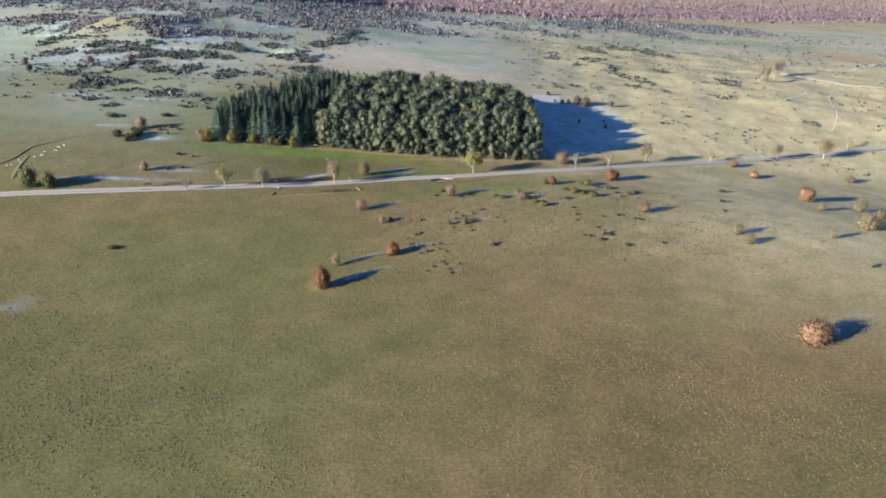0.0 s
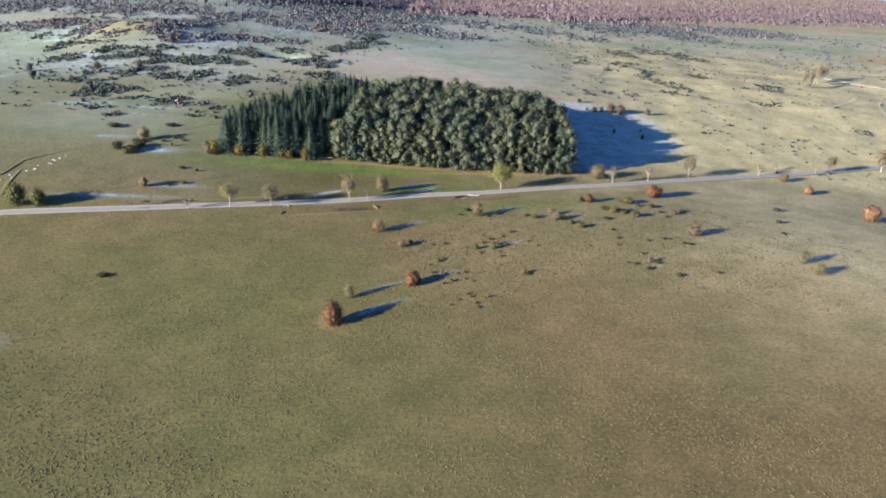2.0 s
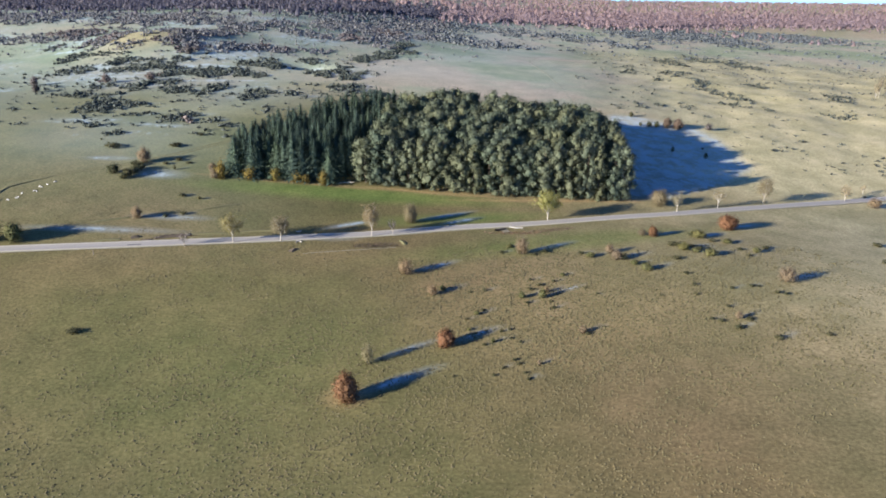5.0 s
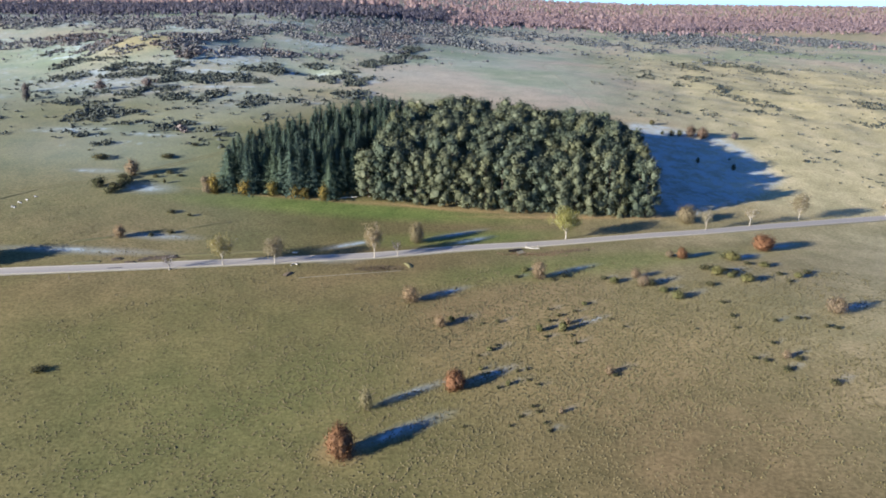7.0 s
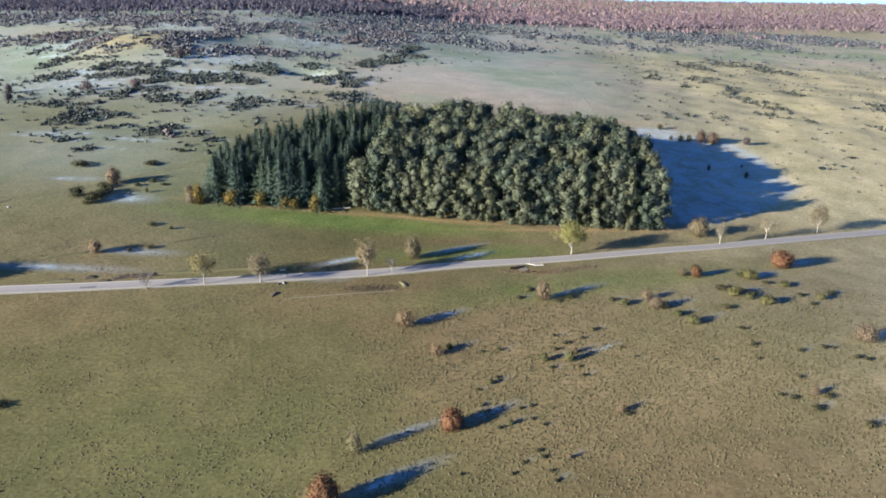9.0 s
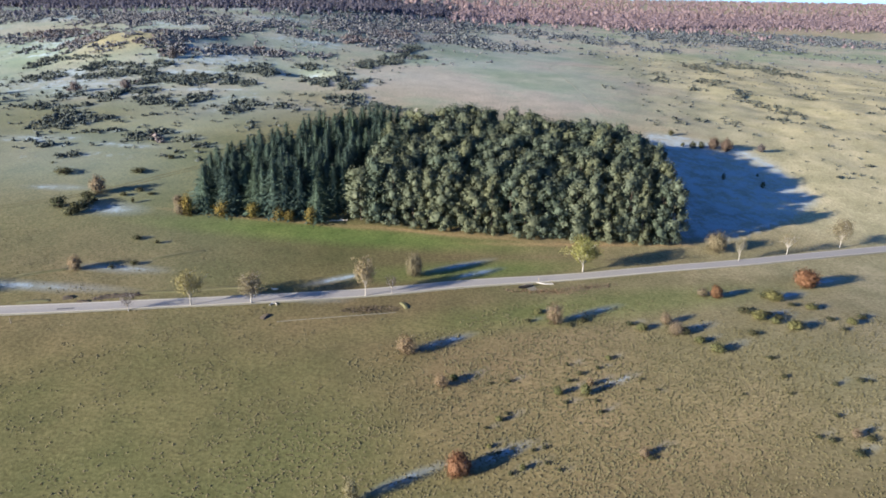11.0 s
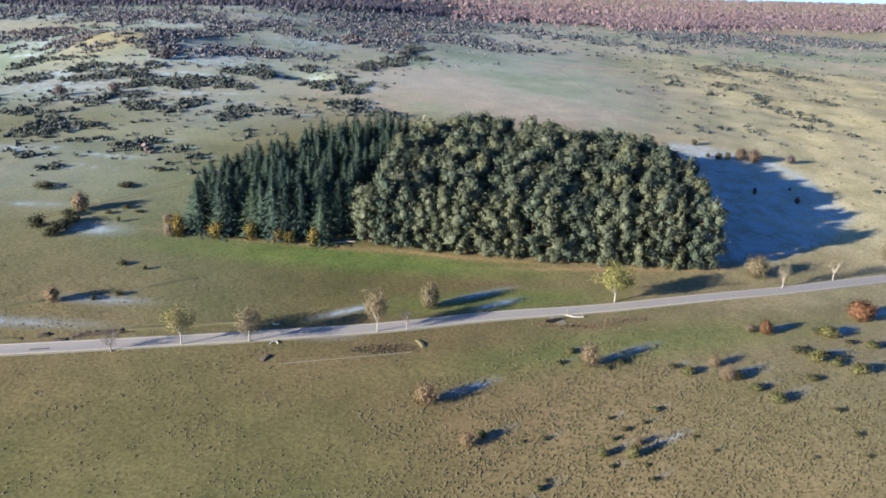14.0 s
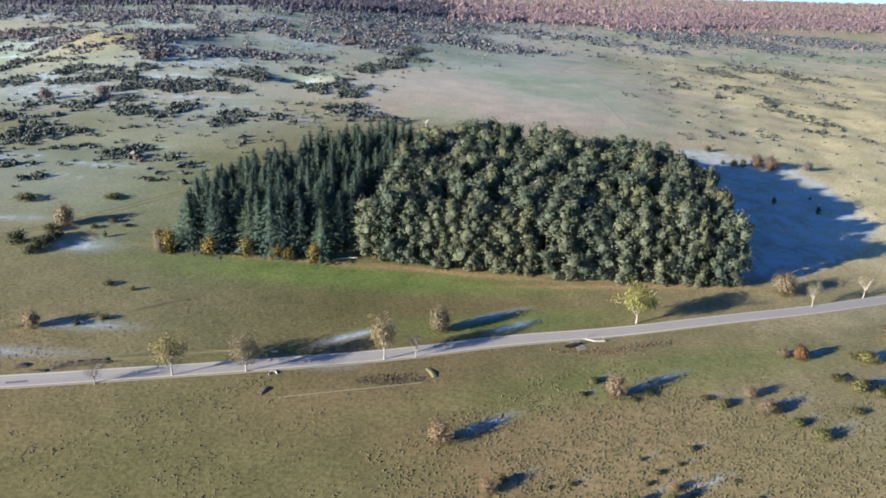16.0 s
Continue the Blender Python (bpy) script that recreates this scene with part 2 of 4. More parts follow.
MAUVE_NEAR = [(-369, 707, 29, 20), (-317, 657, 17, 25), (-289, 634, 10, 9), (-354, 795, 31, 43), (-331, 829, 24, 79), (-256, 676, 23, 43), (-258, 646, 12, 8), (-227, 641, 19, 7), (-241, 633, 12, 7), (-241, 725, 13, 33), (-216, 659, 12, 12), (-202, 662, 16, 12), (-185, 667, 17, 13), (-153, 676, 16, 9)]
MAUVE_FAR = [(-281, 793, 20, 42), (-242, 776, 19, 35), (-221, 796, 19, 38), (-192, 764, 18, 23), (-162, 745, 11, 19), (-176, 897, 24, 77), (-139, 870, 23, 73), (-130, 761, 16, 23), (-112, 819, 14, 36), (-127, 1021, 31, 72), (-96, 1039, 19, 74), (-83, 883, 13, 38), (-108, 732, 11, 13), (-470, 835, 70, 60), (-423, 699, 40, 16), (-360, 794, 20, 45)]
FAR_PATCHES = [(-67, 1085, 27, 70), (-64, 918, 22, 54), (-26, 865, 35, 44), (-7, 1082, 33, 54), (51, 1061, 26, 37), (97, 1026, 32, 37), (194, 1207, 46, 120), (290, 1347, 53, 120), (292, 1168, 46, 83), (420, 1391, 47, 120), (483, 1382, 58, 120), (138, 987, 24, 24), (-205, 1092, 60, 160)]
SLOPE_PATCHES = [(151, 818, 11, 47), (191, 876, 14, 38), (91, 689, 9, 10), (49, 633, 4, 6), (130, 697, 12, 17), (112, 667, 6, 10), (142, 665, 10, 16), (138, 639, 9, 8), (215, 845, 11, 41), (229, 819, 8, 23), (189, 676, 10, 13), (152, 625, 11, 9), (145, 588, 9, 9), (64, 546, 4, 6), (77, 551, 6, 6), (92, 559, 5, 5), (111, 572, 5, 10), (158, 607, 11, 9), (169, 583, 5, 7), (98, 725, 5, 7), (237, 641, 12, 14), (211, 586, 11, 7), (261, 541, 10, 5)]


# bushes of the pasture: x, y, width, height
RED_BUSHES = [(-41.6, 242.6, 6.1, 8.1), (-18.9, 268.4, 4.9, 5.5), (85.0, 371.3, 7.4, 6.1), (52.8, 355.0, 3.6, 4.2)]
PEACH_BUSHES = [(109.7, 198.6, 9.0, 8.2), (180.6, 361.3, 8.1, 8.0), (173.5, 409.9, 5.1, 4.1)]
TAN_BUSHES = [(48.9, 355.7, 3.6, 2.8), (-25.4, 298.0, 3.2, 3.8), (86.8, 311.0, 6.2, 5.4), (10.3, 300.9, 2.1, 2.4), (19.2, 275.3, 2.3, 2.5), (6.5, 259.1, 1.2, 1.7), (63.8, 282.7, 2.2, 2.7),
              (3.1, 331.4, 4.8, 7.1), (34.1, 334.3, 3.6, 3.5), (35.5, 327.9, 4.1, 4.3), (-35.7, 311.6, 5.1, 5.9), (167.8, 428.3, 6.6, 4.9)]
PALE_BUSHES = [(117.4, 284.3, 4.9, 5.8), (118.5, 274.1, 5.3, 5.1), (177.2, 338.2, 5.5, 4.6), (199.4, 345.1, 8.1, 7.9), (179.9, 304.0, 10.0, 8.1), (186.9, 307.5, 8.9, 10.1), (156.4, 285.7, 3.4, 5.4), (235.6, 425.0, 5.9, 5.2), (155.7, 255.3, 2.7, 2.3), (-39.2, 258.9, 3.5, 6.6)]
OLIVE_BUSHES = [(26.8, 330.0, 3.8, 2.9), (44.2, 318.7, 4.7, 3.9), (70.1, 356.3, 6.8, 4.6), (60.8, 340.0, 5.2, 4.3), (64.9, 337.8, 3.5, 2.5), (8.9, 297.0, 3.0, 5.1), (-22.4, 301.1, 2.5, 2.7), (16.1, 313.4, 2.2, 1.6), (-1.3, 337.5, 3.3, 2.3), (41.0, 323.6, 3.5, 2.6), (2.5, 296.9, 2.5, 3.4), (-11.0, 286.0, 2.1, 2.2), (86.7, 340.8, 3.5, 2.9), (68.8, 334.5, 5.6, 4.0), (79.3, 350.8, 4.7, 2.5), (-12.9, 276.8, 1.4, 1.5), (-5.9, 270.4, 1.7, 2.1)]
JUNIPERS_MIDDLE = [(38.1, 328.4, 4.1, 4.0), (5.4, 302.2, 1.6, 2.0), (12.9, 308.5, 1.7, 1.5), (22.7, 304.1, 1.7, 1.0), (-4.1, 332.0, 2.4, 1.7), (11.1, 333.8, 4.1, 2.3), (23.9, 332.7, 3.0, 2.0), (7.5, 330.9, 2.9, 1.4), (-9.2, 301.4, 1.9, 1.7), (-13.7, 300.2, 1.4, 1.0), (5.4, 309.6, 1.5, 1.6), (8.2, 305.6, 2.1, 2.1), (4.2, 293.5, 1.9, 1.3), (11.3, 294.4, 1.7, 1.0), (11.9, 290.2, 1.9, 1.5), (-9.4, 288.6, 1.8, 1.3), (-13.9, 283.2, 1.5, 0.9), (-11.0, 275.1, 1.7, 0.9), (-3.7, 276.2, 1.4, 1.4), (-1.2, 277.2, 1.5, 1.4), (-8.3, 268.9, 1.7, 1.5), (-0.9, 272.5, 1.6, 1.1)]
JUNIPERS_NEAR = [(1.7, 270.4, 1.4, 1.2), (0.1, 261.4, 1.8, 1.5), (1.2, 259.4, 1.8, 1.3), (-2.9, 257.6, 1.5, 1.1), (-5.3, 254.1, 1.3, 1.4), (2.7, 255.2, 1.6, 1.3), (3.5, 252.3, 1.6, 1.4), (-15.8, 253.6, 1.2, 1.0), (20.7, 274.5, 2.0, 1.6), (25.9, 299.6, 1.6, 1.0), (56.6, 315.7, 2.5, 1.7), (57.0, 306.5, 2.2, 1.6), (67.7, 303.6, 2.0, 1.8), (76.5, 305.8, 1.7, 1.3), (80.4, 300.8, 2.4, 1.8), (63.0, 290.2, 1.9, 1.5), (55.9, 298.9, 1.8, 1.2), (45.4, 298.4, 1.6, 0.9), (56.4, 282.3, 1.9, 1.3)]
JUNIPERS_ROAD = [(68.0, 358.0, 4.8, 3.0), (58.3, 344.5, 5.3, 2.8), (64.5, 343.8, 3.4, 1.8), (74.0, 352.0, 3.5, 1.9), (67.1, 341.6, 3.4, 2.4), (81.6, 342.8, 3.1, 1.6), (82.4, 335.8, 2.7, 1.6), (56.3, 329.5, 4.0, 2.3), (139.0, 363.0, 4.9, 2.9), (129.8, 337.6, 3.6, 2.9), (124.5, 319.1, 2.9, 1.5), (-124.6, 264.8, 5.6, 2.3), (62.2, 276.8, 3.4, 2.1), (66.5, 281.9, 3.0, 1.9), (71.0, 270.7, 3.5, 2.4), (58.6, 281.1, 2.5, 1.6), (74.3, 305.8, 2.7, 1.7), (82.9, 300.1, 2.7, 1.4), (91.6, 346.3, 4.1, 2.2), (85.1, 273.0, 2.6, 1.4)]
JUNIPERS_LEFT = [(-130.4, 340.9, 2.5, 1.5), (-125.1, 344.5, 2.8, 1.5), (-132.0, 360.8, 3.6, 1.5), (-124.6, 359.4, 1.8, 1.4), (-169.1, 378.3, 6.3, 4.6), (-163.7, 378.4, 3.6, 2.8), (-152.4, 391.9, 2.8, 1.7), (-146.3, 387.0, 1.5, 2.2), (-148.4, 396.7, 3.2, 1.9), (-143.4, 395.1, 3.2, 0.9), (-183.6, 406.7, 8.2, 2.8), (-156.4, 412.6, 6.8, 2.0), (-150.2, 428.2, 3.6, 1.7), (-193.7, 415.7, 1.6, 0.8)]
HEDGE = [(-162.3, 373.1, 4.2, 3.1), (-161.1, 375.3, 4.2, 3.8), (-160.3, 378.4, 4.6, 4.2), (-160.2, 382.0, 4.4, 3.9), (-159.6, 384.9, 3.4, 2.9), (-164.0, 387.9, 5.2, 2.6)]
SHADE_BUSHES = [(69.2, 522.7, 3.4, 3.4), (72.3, 507.7, 2.4, 2.4), (77.1, 507.4, 3.7, 3.9), (81.5, 508.6, 3.7, 3.9), (83.3, 471.2, 2.0, 3.6), (99.6, 468.2, 2.2, 3.6), (101.0, 481.2, 1.4, 1.6)]


def mesh_of(name, verts, faces, mat=None, lean=None):
    """A mesh; lean: a normal for each corner point, so that leaves share the roundness of their crown."""
    me = bpy.data.meshes.new(name)
    me.from_pydata([tuple(v) for v in verts], [], [tuple(f) for f in faces], lean is None)
    if lean is not None:
        me.normals_split_custom_set_from_vertices([tuple(q) for q in lean])
    if mat:
        me.materials.append(mat)
    return me


def blot(x, y, cx, cy, rx, ry, turn=0.0):
    """1 in the middle of an ellipse, falling to 0 at its rim."""
    c, s = math.cos(radians(turn)), math.sin(radians(turn))
    dx, dy = x - cx, y - cy
    d = np.hypot((dx * c + dy * s) / rx, (-dx * s + dy * c) / ry)
    return np.clip(1.5 - d, 0, 1)


def build_ground():
    def axis(lo, hi, stretches):
        line = []
        for a, c, step in stretches:
            line += list(np.arange(a, c, step))
        for end, sign in ((lo, -1), (hi, 1)):
            d, p = 5.0, (line[0] if sign < 0 else line[-1])
            while (p > end) if sign < 0 else (p < end):
                d *= 1.13
                p += sign * d
                line.insert(0, p) if sign < 0 else line.append(p)
        return np.array(line)
    xs = axis(-4500, 4500, ((-330, -180, 5), (-180, 130, 1.7), (130, 340, 4)))
    ys = axis(-900, 4900, ((100, 232, 5), (232, 400, 1.7), (400, 760, 4.5)))
    X, Y = np.meshgrid(xs, ys)
    Z = lay(X, Y)
    nx = len(xs)
    i = np.arange((len(ys) - 1) * nx).reshape(-1, nx)[:, :-1].ravel()
    me = bpy.data.meshes.new("ground")
    me.from_pydata(np.stack([X, Y, Z], -1).reshape(-1, 3).tolist(), [], np.stack([i, i + 1, i + nx + 1, i + nx], -1).tolist())
    me.polygons.foreach_set("use_smooth", [True] * len(me.polygons))
    x, y = X.ravel(), Y.ravel()
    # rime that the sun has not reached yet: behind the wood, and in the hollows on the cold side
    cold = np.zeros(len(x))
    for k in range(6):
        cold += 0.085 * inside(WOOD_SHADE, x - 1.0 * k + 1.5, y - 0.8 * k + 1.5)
    wave = np.sin(x / 33 + y / 57) * np.sin(y / 24 - x / 71)
    left = np.clip((-95 - x) / 60, 0, 1) * np.clip((y - 345) / 60, 0, 1)
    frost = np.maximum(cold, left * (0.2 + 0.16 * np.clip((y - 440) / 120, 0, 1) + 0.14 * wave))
    # far frost, raised beyond the real rime to colour the hillside haze-blue
    frost = np.maximum(frost, np.clip((y - 520) / 100, 0, 1) * np.clip((140 - x) / 160, 0, 1) * (0.27 + 0.09 * wave))
    for cx, cy, rx, ry in GREEN_NEAR + GREEN_MIDDLE + GREEN_FAR[:8]:
        frost = np.maximum(frost, 0.46 * blot(x, y, cx + 0.4 * rx + 3, cy + 0.2 * ry + 1.5, rx * 0.9, ry * 0.7, 15))
    for cx, cy, rx, ry in ((-287, 581, 22, 20), (-319, 634, 42, 10), (-216, 598, 40, 8), (-309, 511, 20, 10), (-179.2, 439.7, 26, 3.5), (-178.5, 394.3, 12, 3), (-150.8, 381.2, 11, 5), (-121, 513, 12, 4), (-141, 622, 14, 4), (-137.8, 222.1, 6, 2.5), (-93, 534, 10, 6), (-216.4, 443.8, 25, 7), (-242, 526, 30, 6), (-186, 551, 40, 5), (-128.0, 341.4, 12, 2.2), (-149.3, 326.8, 24, 2.2), (-71.4, 335.4, 12, 2.0)):
        frost = np.maximum(frost, 0.5 * blot(x, y, cx, cy, rx, ry, 6))
    # streaks of the blue-tinted frost along the shadows of roadside trees
    for cx, cy, rx in ((-62.5, 349.3, 9), (-26.4, 366.8, 11), (-20.2, 362.5, 8)):
        frost = np.maximum(frost, 0.6 * blot(x, y, cx, cy, rx, 1.5, 35))
    # frost left in each bush's cast shadow; its tint also paints the shade's blue
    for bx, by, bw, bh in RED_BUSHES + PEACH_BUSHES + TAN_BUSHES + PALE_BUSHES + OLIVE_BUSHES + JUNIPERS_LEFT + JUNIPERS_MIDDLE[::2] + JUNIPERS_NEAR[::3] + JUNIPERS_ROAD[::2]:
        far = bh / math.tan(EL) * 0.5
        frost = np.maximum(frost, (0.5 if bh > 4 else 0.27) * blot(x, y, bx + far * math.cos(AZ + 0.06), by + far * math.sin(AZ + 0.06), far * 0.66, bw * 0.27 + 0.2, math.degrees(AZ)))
    knoll = blot(x, y, -284, 654, 34, 30)
    frost *= 1 - 0.9 * knoll
    lush = np.maximum(0.95 * blot(x, y, -64, 381, 56, 7, 5), np.maximum(0.5 * blot(x, y, 22, 346, 62, 8, 20), 0.7 * blot(x, y, -22, 364, 34, 6, 18))) + 0.3 * blot(x, y, -80, 185, 85, 95) + 0.2 * left + 0.15 * np.clip((-35 - x) / 70, 0, 1) * np.clip((y - 215) / 60, 0, 1)
    lush *= 1 - knoll
    dry = np.maximum(np.clip((x - 20) / 90, 0, 1) * np.clip((y - 380) / 60, 0, 1), np.clip((y - 520) / 100, 0, 1) * np.clip((x + 110) / 60, 0.15, 0.5))
    dry = np.maximum(dry, 0.62 * knoll)
    for cx, cy, rx, ry, k in ((-204, 883, 22, 45, 0.5), (-130, 542, 30, 13, 0.4), (-171, 473, 40, 12, 0.4)):
        dry = np.maximum(dry, k * blot(x, y, cx, cy, rx, ry))
    dry = np.maximum(dry, 0.42 * np.clip((x + 30) / 120, 0, 1) * np.clip((y - 200) / 150, 0, 1))
    dry = np.maximum(dry, 0.84 * np.clip((x - 35) / 105, 0, 1) * np.clip((y - 185) / 100, 0, 1) * np.clip((460 - y) / 60, 0, 1))
    dry = np.maximum(dry, 0.5 * blot(x, y, 92, 394, 55, 14, 26))
    pale = np.maximum(np.clip((y - 450) / 90, 0, 1) * np.clip((-70 - x) / 40, 0, 1) * 0.5, np.clip((y - 485) / 60, 0, 1) * np.clip((120 - x) / 90, 0, 1) * 0.85)
    pale = np.maximum(pale, 0.13 * np.clip((-70 - x) / 40, 0, 1) * np.clip((y - 300) / 40, 0, 1))
    pale = np.maximum(pale, 0.85 * np.clip((y - 820) / 160, 0, 1)) * (1 - 0.85 * np.maximum(knoll, np.maximum(blot(x, y, -204, 883, 22, 45), blot(x, y, -130, 542, 30, 13))))
    litter = np.maximum(blot(x, y, -97, 386, 30, 1.1, 2), np.maximum(blot(x, y, -45, 390, 32, 1.1, 3), blot(x, y, 21, 394, 38, 1.1, 11)))
    litter = np.maximum(litter, np.clip((y - 1420) / 80, 0, 1) * 0.5)
    litter = np.maximum(litter, 0.95 * blot(x, y, 504, 966, 45, 60))
    for cx, cy, rx, ry in ((18.4, 287.7, 42, 30), (35, 262, 70, 22)):
        litter = np.maximum(litter, (0.16 if cy > 270 else 0.06) * blot(x, y, cx, cy, rx, ry, 10))
    litter = np.maximum(litter, 0.7 * blot(x, y, -42, 244, 5, 4))
    brown = np.maximum(0.55 * blot(x, y, 20, 180, 65, 75, 15), 0.65 * blot(x, y, 30, 240, 70, 34, 12))           # withered brown grass
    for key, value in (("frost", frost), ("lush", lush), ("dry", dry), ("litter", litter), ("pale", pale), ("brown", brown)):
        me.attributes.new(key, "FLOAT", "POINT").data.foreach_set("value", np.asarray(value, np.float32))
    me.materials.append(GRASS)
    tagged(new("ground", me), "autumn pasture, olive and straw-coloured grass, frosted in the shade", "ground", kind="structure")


build_ground()


def ribbon(name, points, width, mat, label, category, lift=0.06, shift=0.0):
    """A way that follows the ground through the given points."""
    pts = [Vector((*p, 0)) for p in points]
    fine = []
    for a, b in zip(pts, pts[1:]):
        k = max(1, int((b - a).length / 3))
        fine += [a.lerp(b, i / k) for i in range(k)]
    fine.append(pts[-1])
    fine = [fine[0]] + [sum(fine[max(0, i - 4):i + 5], Vector()) / len(fine[max(0, i - 4):i + 5]) for i in range(1, len(fine) - 1)] + [fine[-1]]
    verts, faces = [], []
    rnd = random.Random(5)
    for i, p in enumerate(fine):
        d = (fine[min(i + 1, len(fine) - 1)] - fine[max(i - 1, 0)]).normalized()
        side = Vector((-d.y, d.x, 0))
        for s, dz in ((-0.58, -0.5), (-0.5, 0), (0, 0.04), (0.5, 0), (0.58, -0.5)):
            q = p + side * (shift + s * width * (1 + rnd.uniform(-0.03, 0.03)))
            verts.append((q.x, q.y, max(z_of(q.x, q.y), z_of(p.x, p.y) - 0.1) + lift + dz * (lift + 0.3)))
    for i in range(len(fine) - 1):
        for j in range(4):
            a = i * 5 + j
            faces.append((a, a + 1, a + 6, a + 5))
    return tagged(new(name, mesh_of(name, verts, faces, mat)), label, category, kind="structure")


ROAD = [(-420.0, 230.0), (-300.0, 262.0), (-189.2, 303.2), (-132.9, 317.4), (-87.9, 330.5), (-48.9, 343.2), (-21.2, 355.2), (9.2, 364.3), (40.2, 376.8), (68.1, 387.9), (137.3, 422.5), (219.5, 463.3), (295, 501), (420, 545), (600, 620)]
ribbon("verge", ROAD, 5.2, RUT, "pale gravel verges along the road", "road verge", 0.1)
ribbon("road", ROAD, 4.3, ASPHALT, "pale worn asphalt country road across the pasture", "road", 0.16)
for off in (-2.12, 2.12):
    ribbon("road_edge", ROAD, 0.42, GRAVEL, "pale dusty gravel edge of the road", "road edge", 0.18, off)


# ---------- plants ----------
def cards(centres, size, rnd, flat=0.0, long=1.5, sides=4):
    """Small kite-shaped leaves or sprays turned at random."""
    c = np.asarray(centres, float)
    n = len(c)
    a = rnd.normal(size=(n, 3))
    a[:, 2] *= 1 - flat
    a /= np.linalg.norm(a, axis=1)[:, None] + 1e-9
    b = np.cross(a, rnd.normal(size=(n, 3)))
    b /= np.linalg.norm(b, axis=1)[:, None] + 1e-9
    s = (np.asarray(size) * rnd.uniform(0.6, 1.3, n))[:, None]
    v = np.stack([c - a * s * long * 0.5, c + b * s * 0.42, c + a * s * long * 0.5, c - b * s * 0.42], 1)[:, :sides].reshape(-1, 3)
    if sides == 3:
        v = v.reshape(-1, 3, 3)
        v[:, 1] += (b * s * 0.3)
        v = v.reshape(-1, 3)
    f = np.arange(sides * n).reshape(-1, sides)
    return v, f


def ico(level):
    bm = bmesh.new()
    bmesh.ops.create_icosphere(bm, subdivisions=level, radius=1)
    bm.verts.ensure_lookup_table()
    v = np.array([p.co[:] for p in bm.verts])
    f = np.array([[p.index for p in q.verts] for q in bm.faces])
    bm.free()
    return v, f


ICO1, ICO2 = ico(1), ico(2)
OCT = (np.array([(1, 0, 0), (-1, 0, 0), (0, 1, 0), (0, -1, 0), (0, 0, 1), (0, 0, -1)], float),
       np.array([(0, 2, 4), (2, 1, 4), (1, 3, 4), (3, 0, 4), (2, 0, 5), (1, 2, 5), (3, 1, 5), (0, 3, 5)]))


def lumps(centres, radii, rnd, shape=ICO1, squash=0.8, rough=0.25):
    """Uneven rounded masses of twigs."""
    tv, tf = shape
    c, r = np.asarray(centres, float), np.asarray(radii, float)
    n = len(c)
    v = tv[None] * (1 + rnd.uniform(-rough, rough, (n, len(tv), 1))) * r[:, None, None]
    v[..., 2] *= squash
    v = (v + c[:, None]).reshape(-1, 3)
    f = (tf[None] + (np.arange(n) * len(tv))[:, None, None]).reshape(-1, 3)
    return v, f


def unit(v):
    v = np.asarray(v, float)
    return v / (np.linalg.norm(v, axis=-1, keepdims=True) + 1e-9)


def facing(shape, out):
    """Leaves turned so that their upper side looks along out, with softened normals."""
    v, f = shape
    k = f.shape[1]
    q = np.asarray(v).reshape(-1, k, 3)
    flat = unit(np.cross(q[:, 1] - q[:, 0], q[:, k - 1] - q[:, 0]))
    out = unit(out)
    turn = (flat * out).sum(1) < 0
    q[turn] = q[turn][:, [0] + list(range(k - 1, 0, -1))]
    flat[turn] *= -1
    return (q.reshape(-1, 3), f), np.repeat(unit(out + 0.35 * flat), k, 0)


def joined(*sets):
    """Vertices and faces of several sets as one list each."""
    vs, fs, k = [], [], 0
    for v, f in sets:
        vs += [tuple(p) for p in np.asarray(v)]
        fs += [tuple(int(i) + k for i in q) for q in np.asarray(f)]
        k += len(v)
    return vs, fs


def tube(path, radii, sides=6):
    """A tapered limb through the points of path."""
    v, f = [], []
    for i, (p, r) in enumerate(zip(path, radii)):
        d = (Vector(path[min(i + 1, len(path) - 1)]) - Vector(path[max(i - 1, 0)])).normalized()
        u = d.orthogonal().normalized()
        w = d.cross(u)
        for k in range(sides):
            a = 2 * math.pi * k / sides
            v.append(tuple(Vector(p) + (u * math.cos(a) + w * math.sin(a)) * r))
    for i in range(len(path) - 1):
        for k in range(sides):
            a, b = i * sides + k, i * sides + (k + 1) % sides
            f.append((a, b, b + sides, a + sides))
    return v, f


def part(name, verts, faces, mat, parent, label="", lean=None):
    ob = new(name, mesh_of(name, verts, faces, mat, lean))
    ob.parent = parent
    return tagged(ob, label)


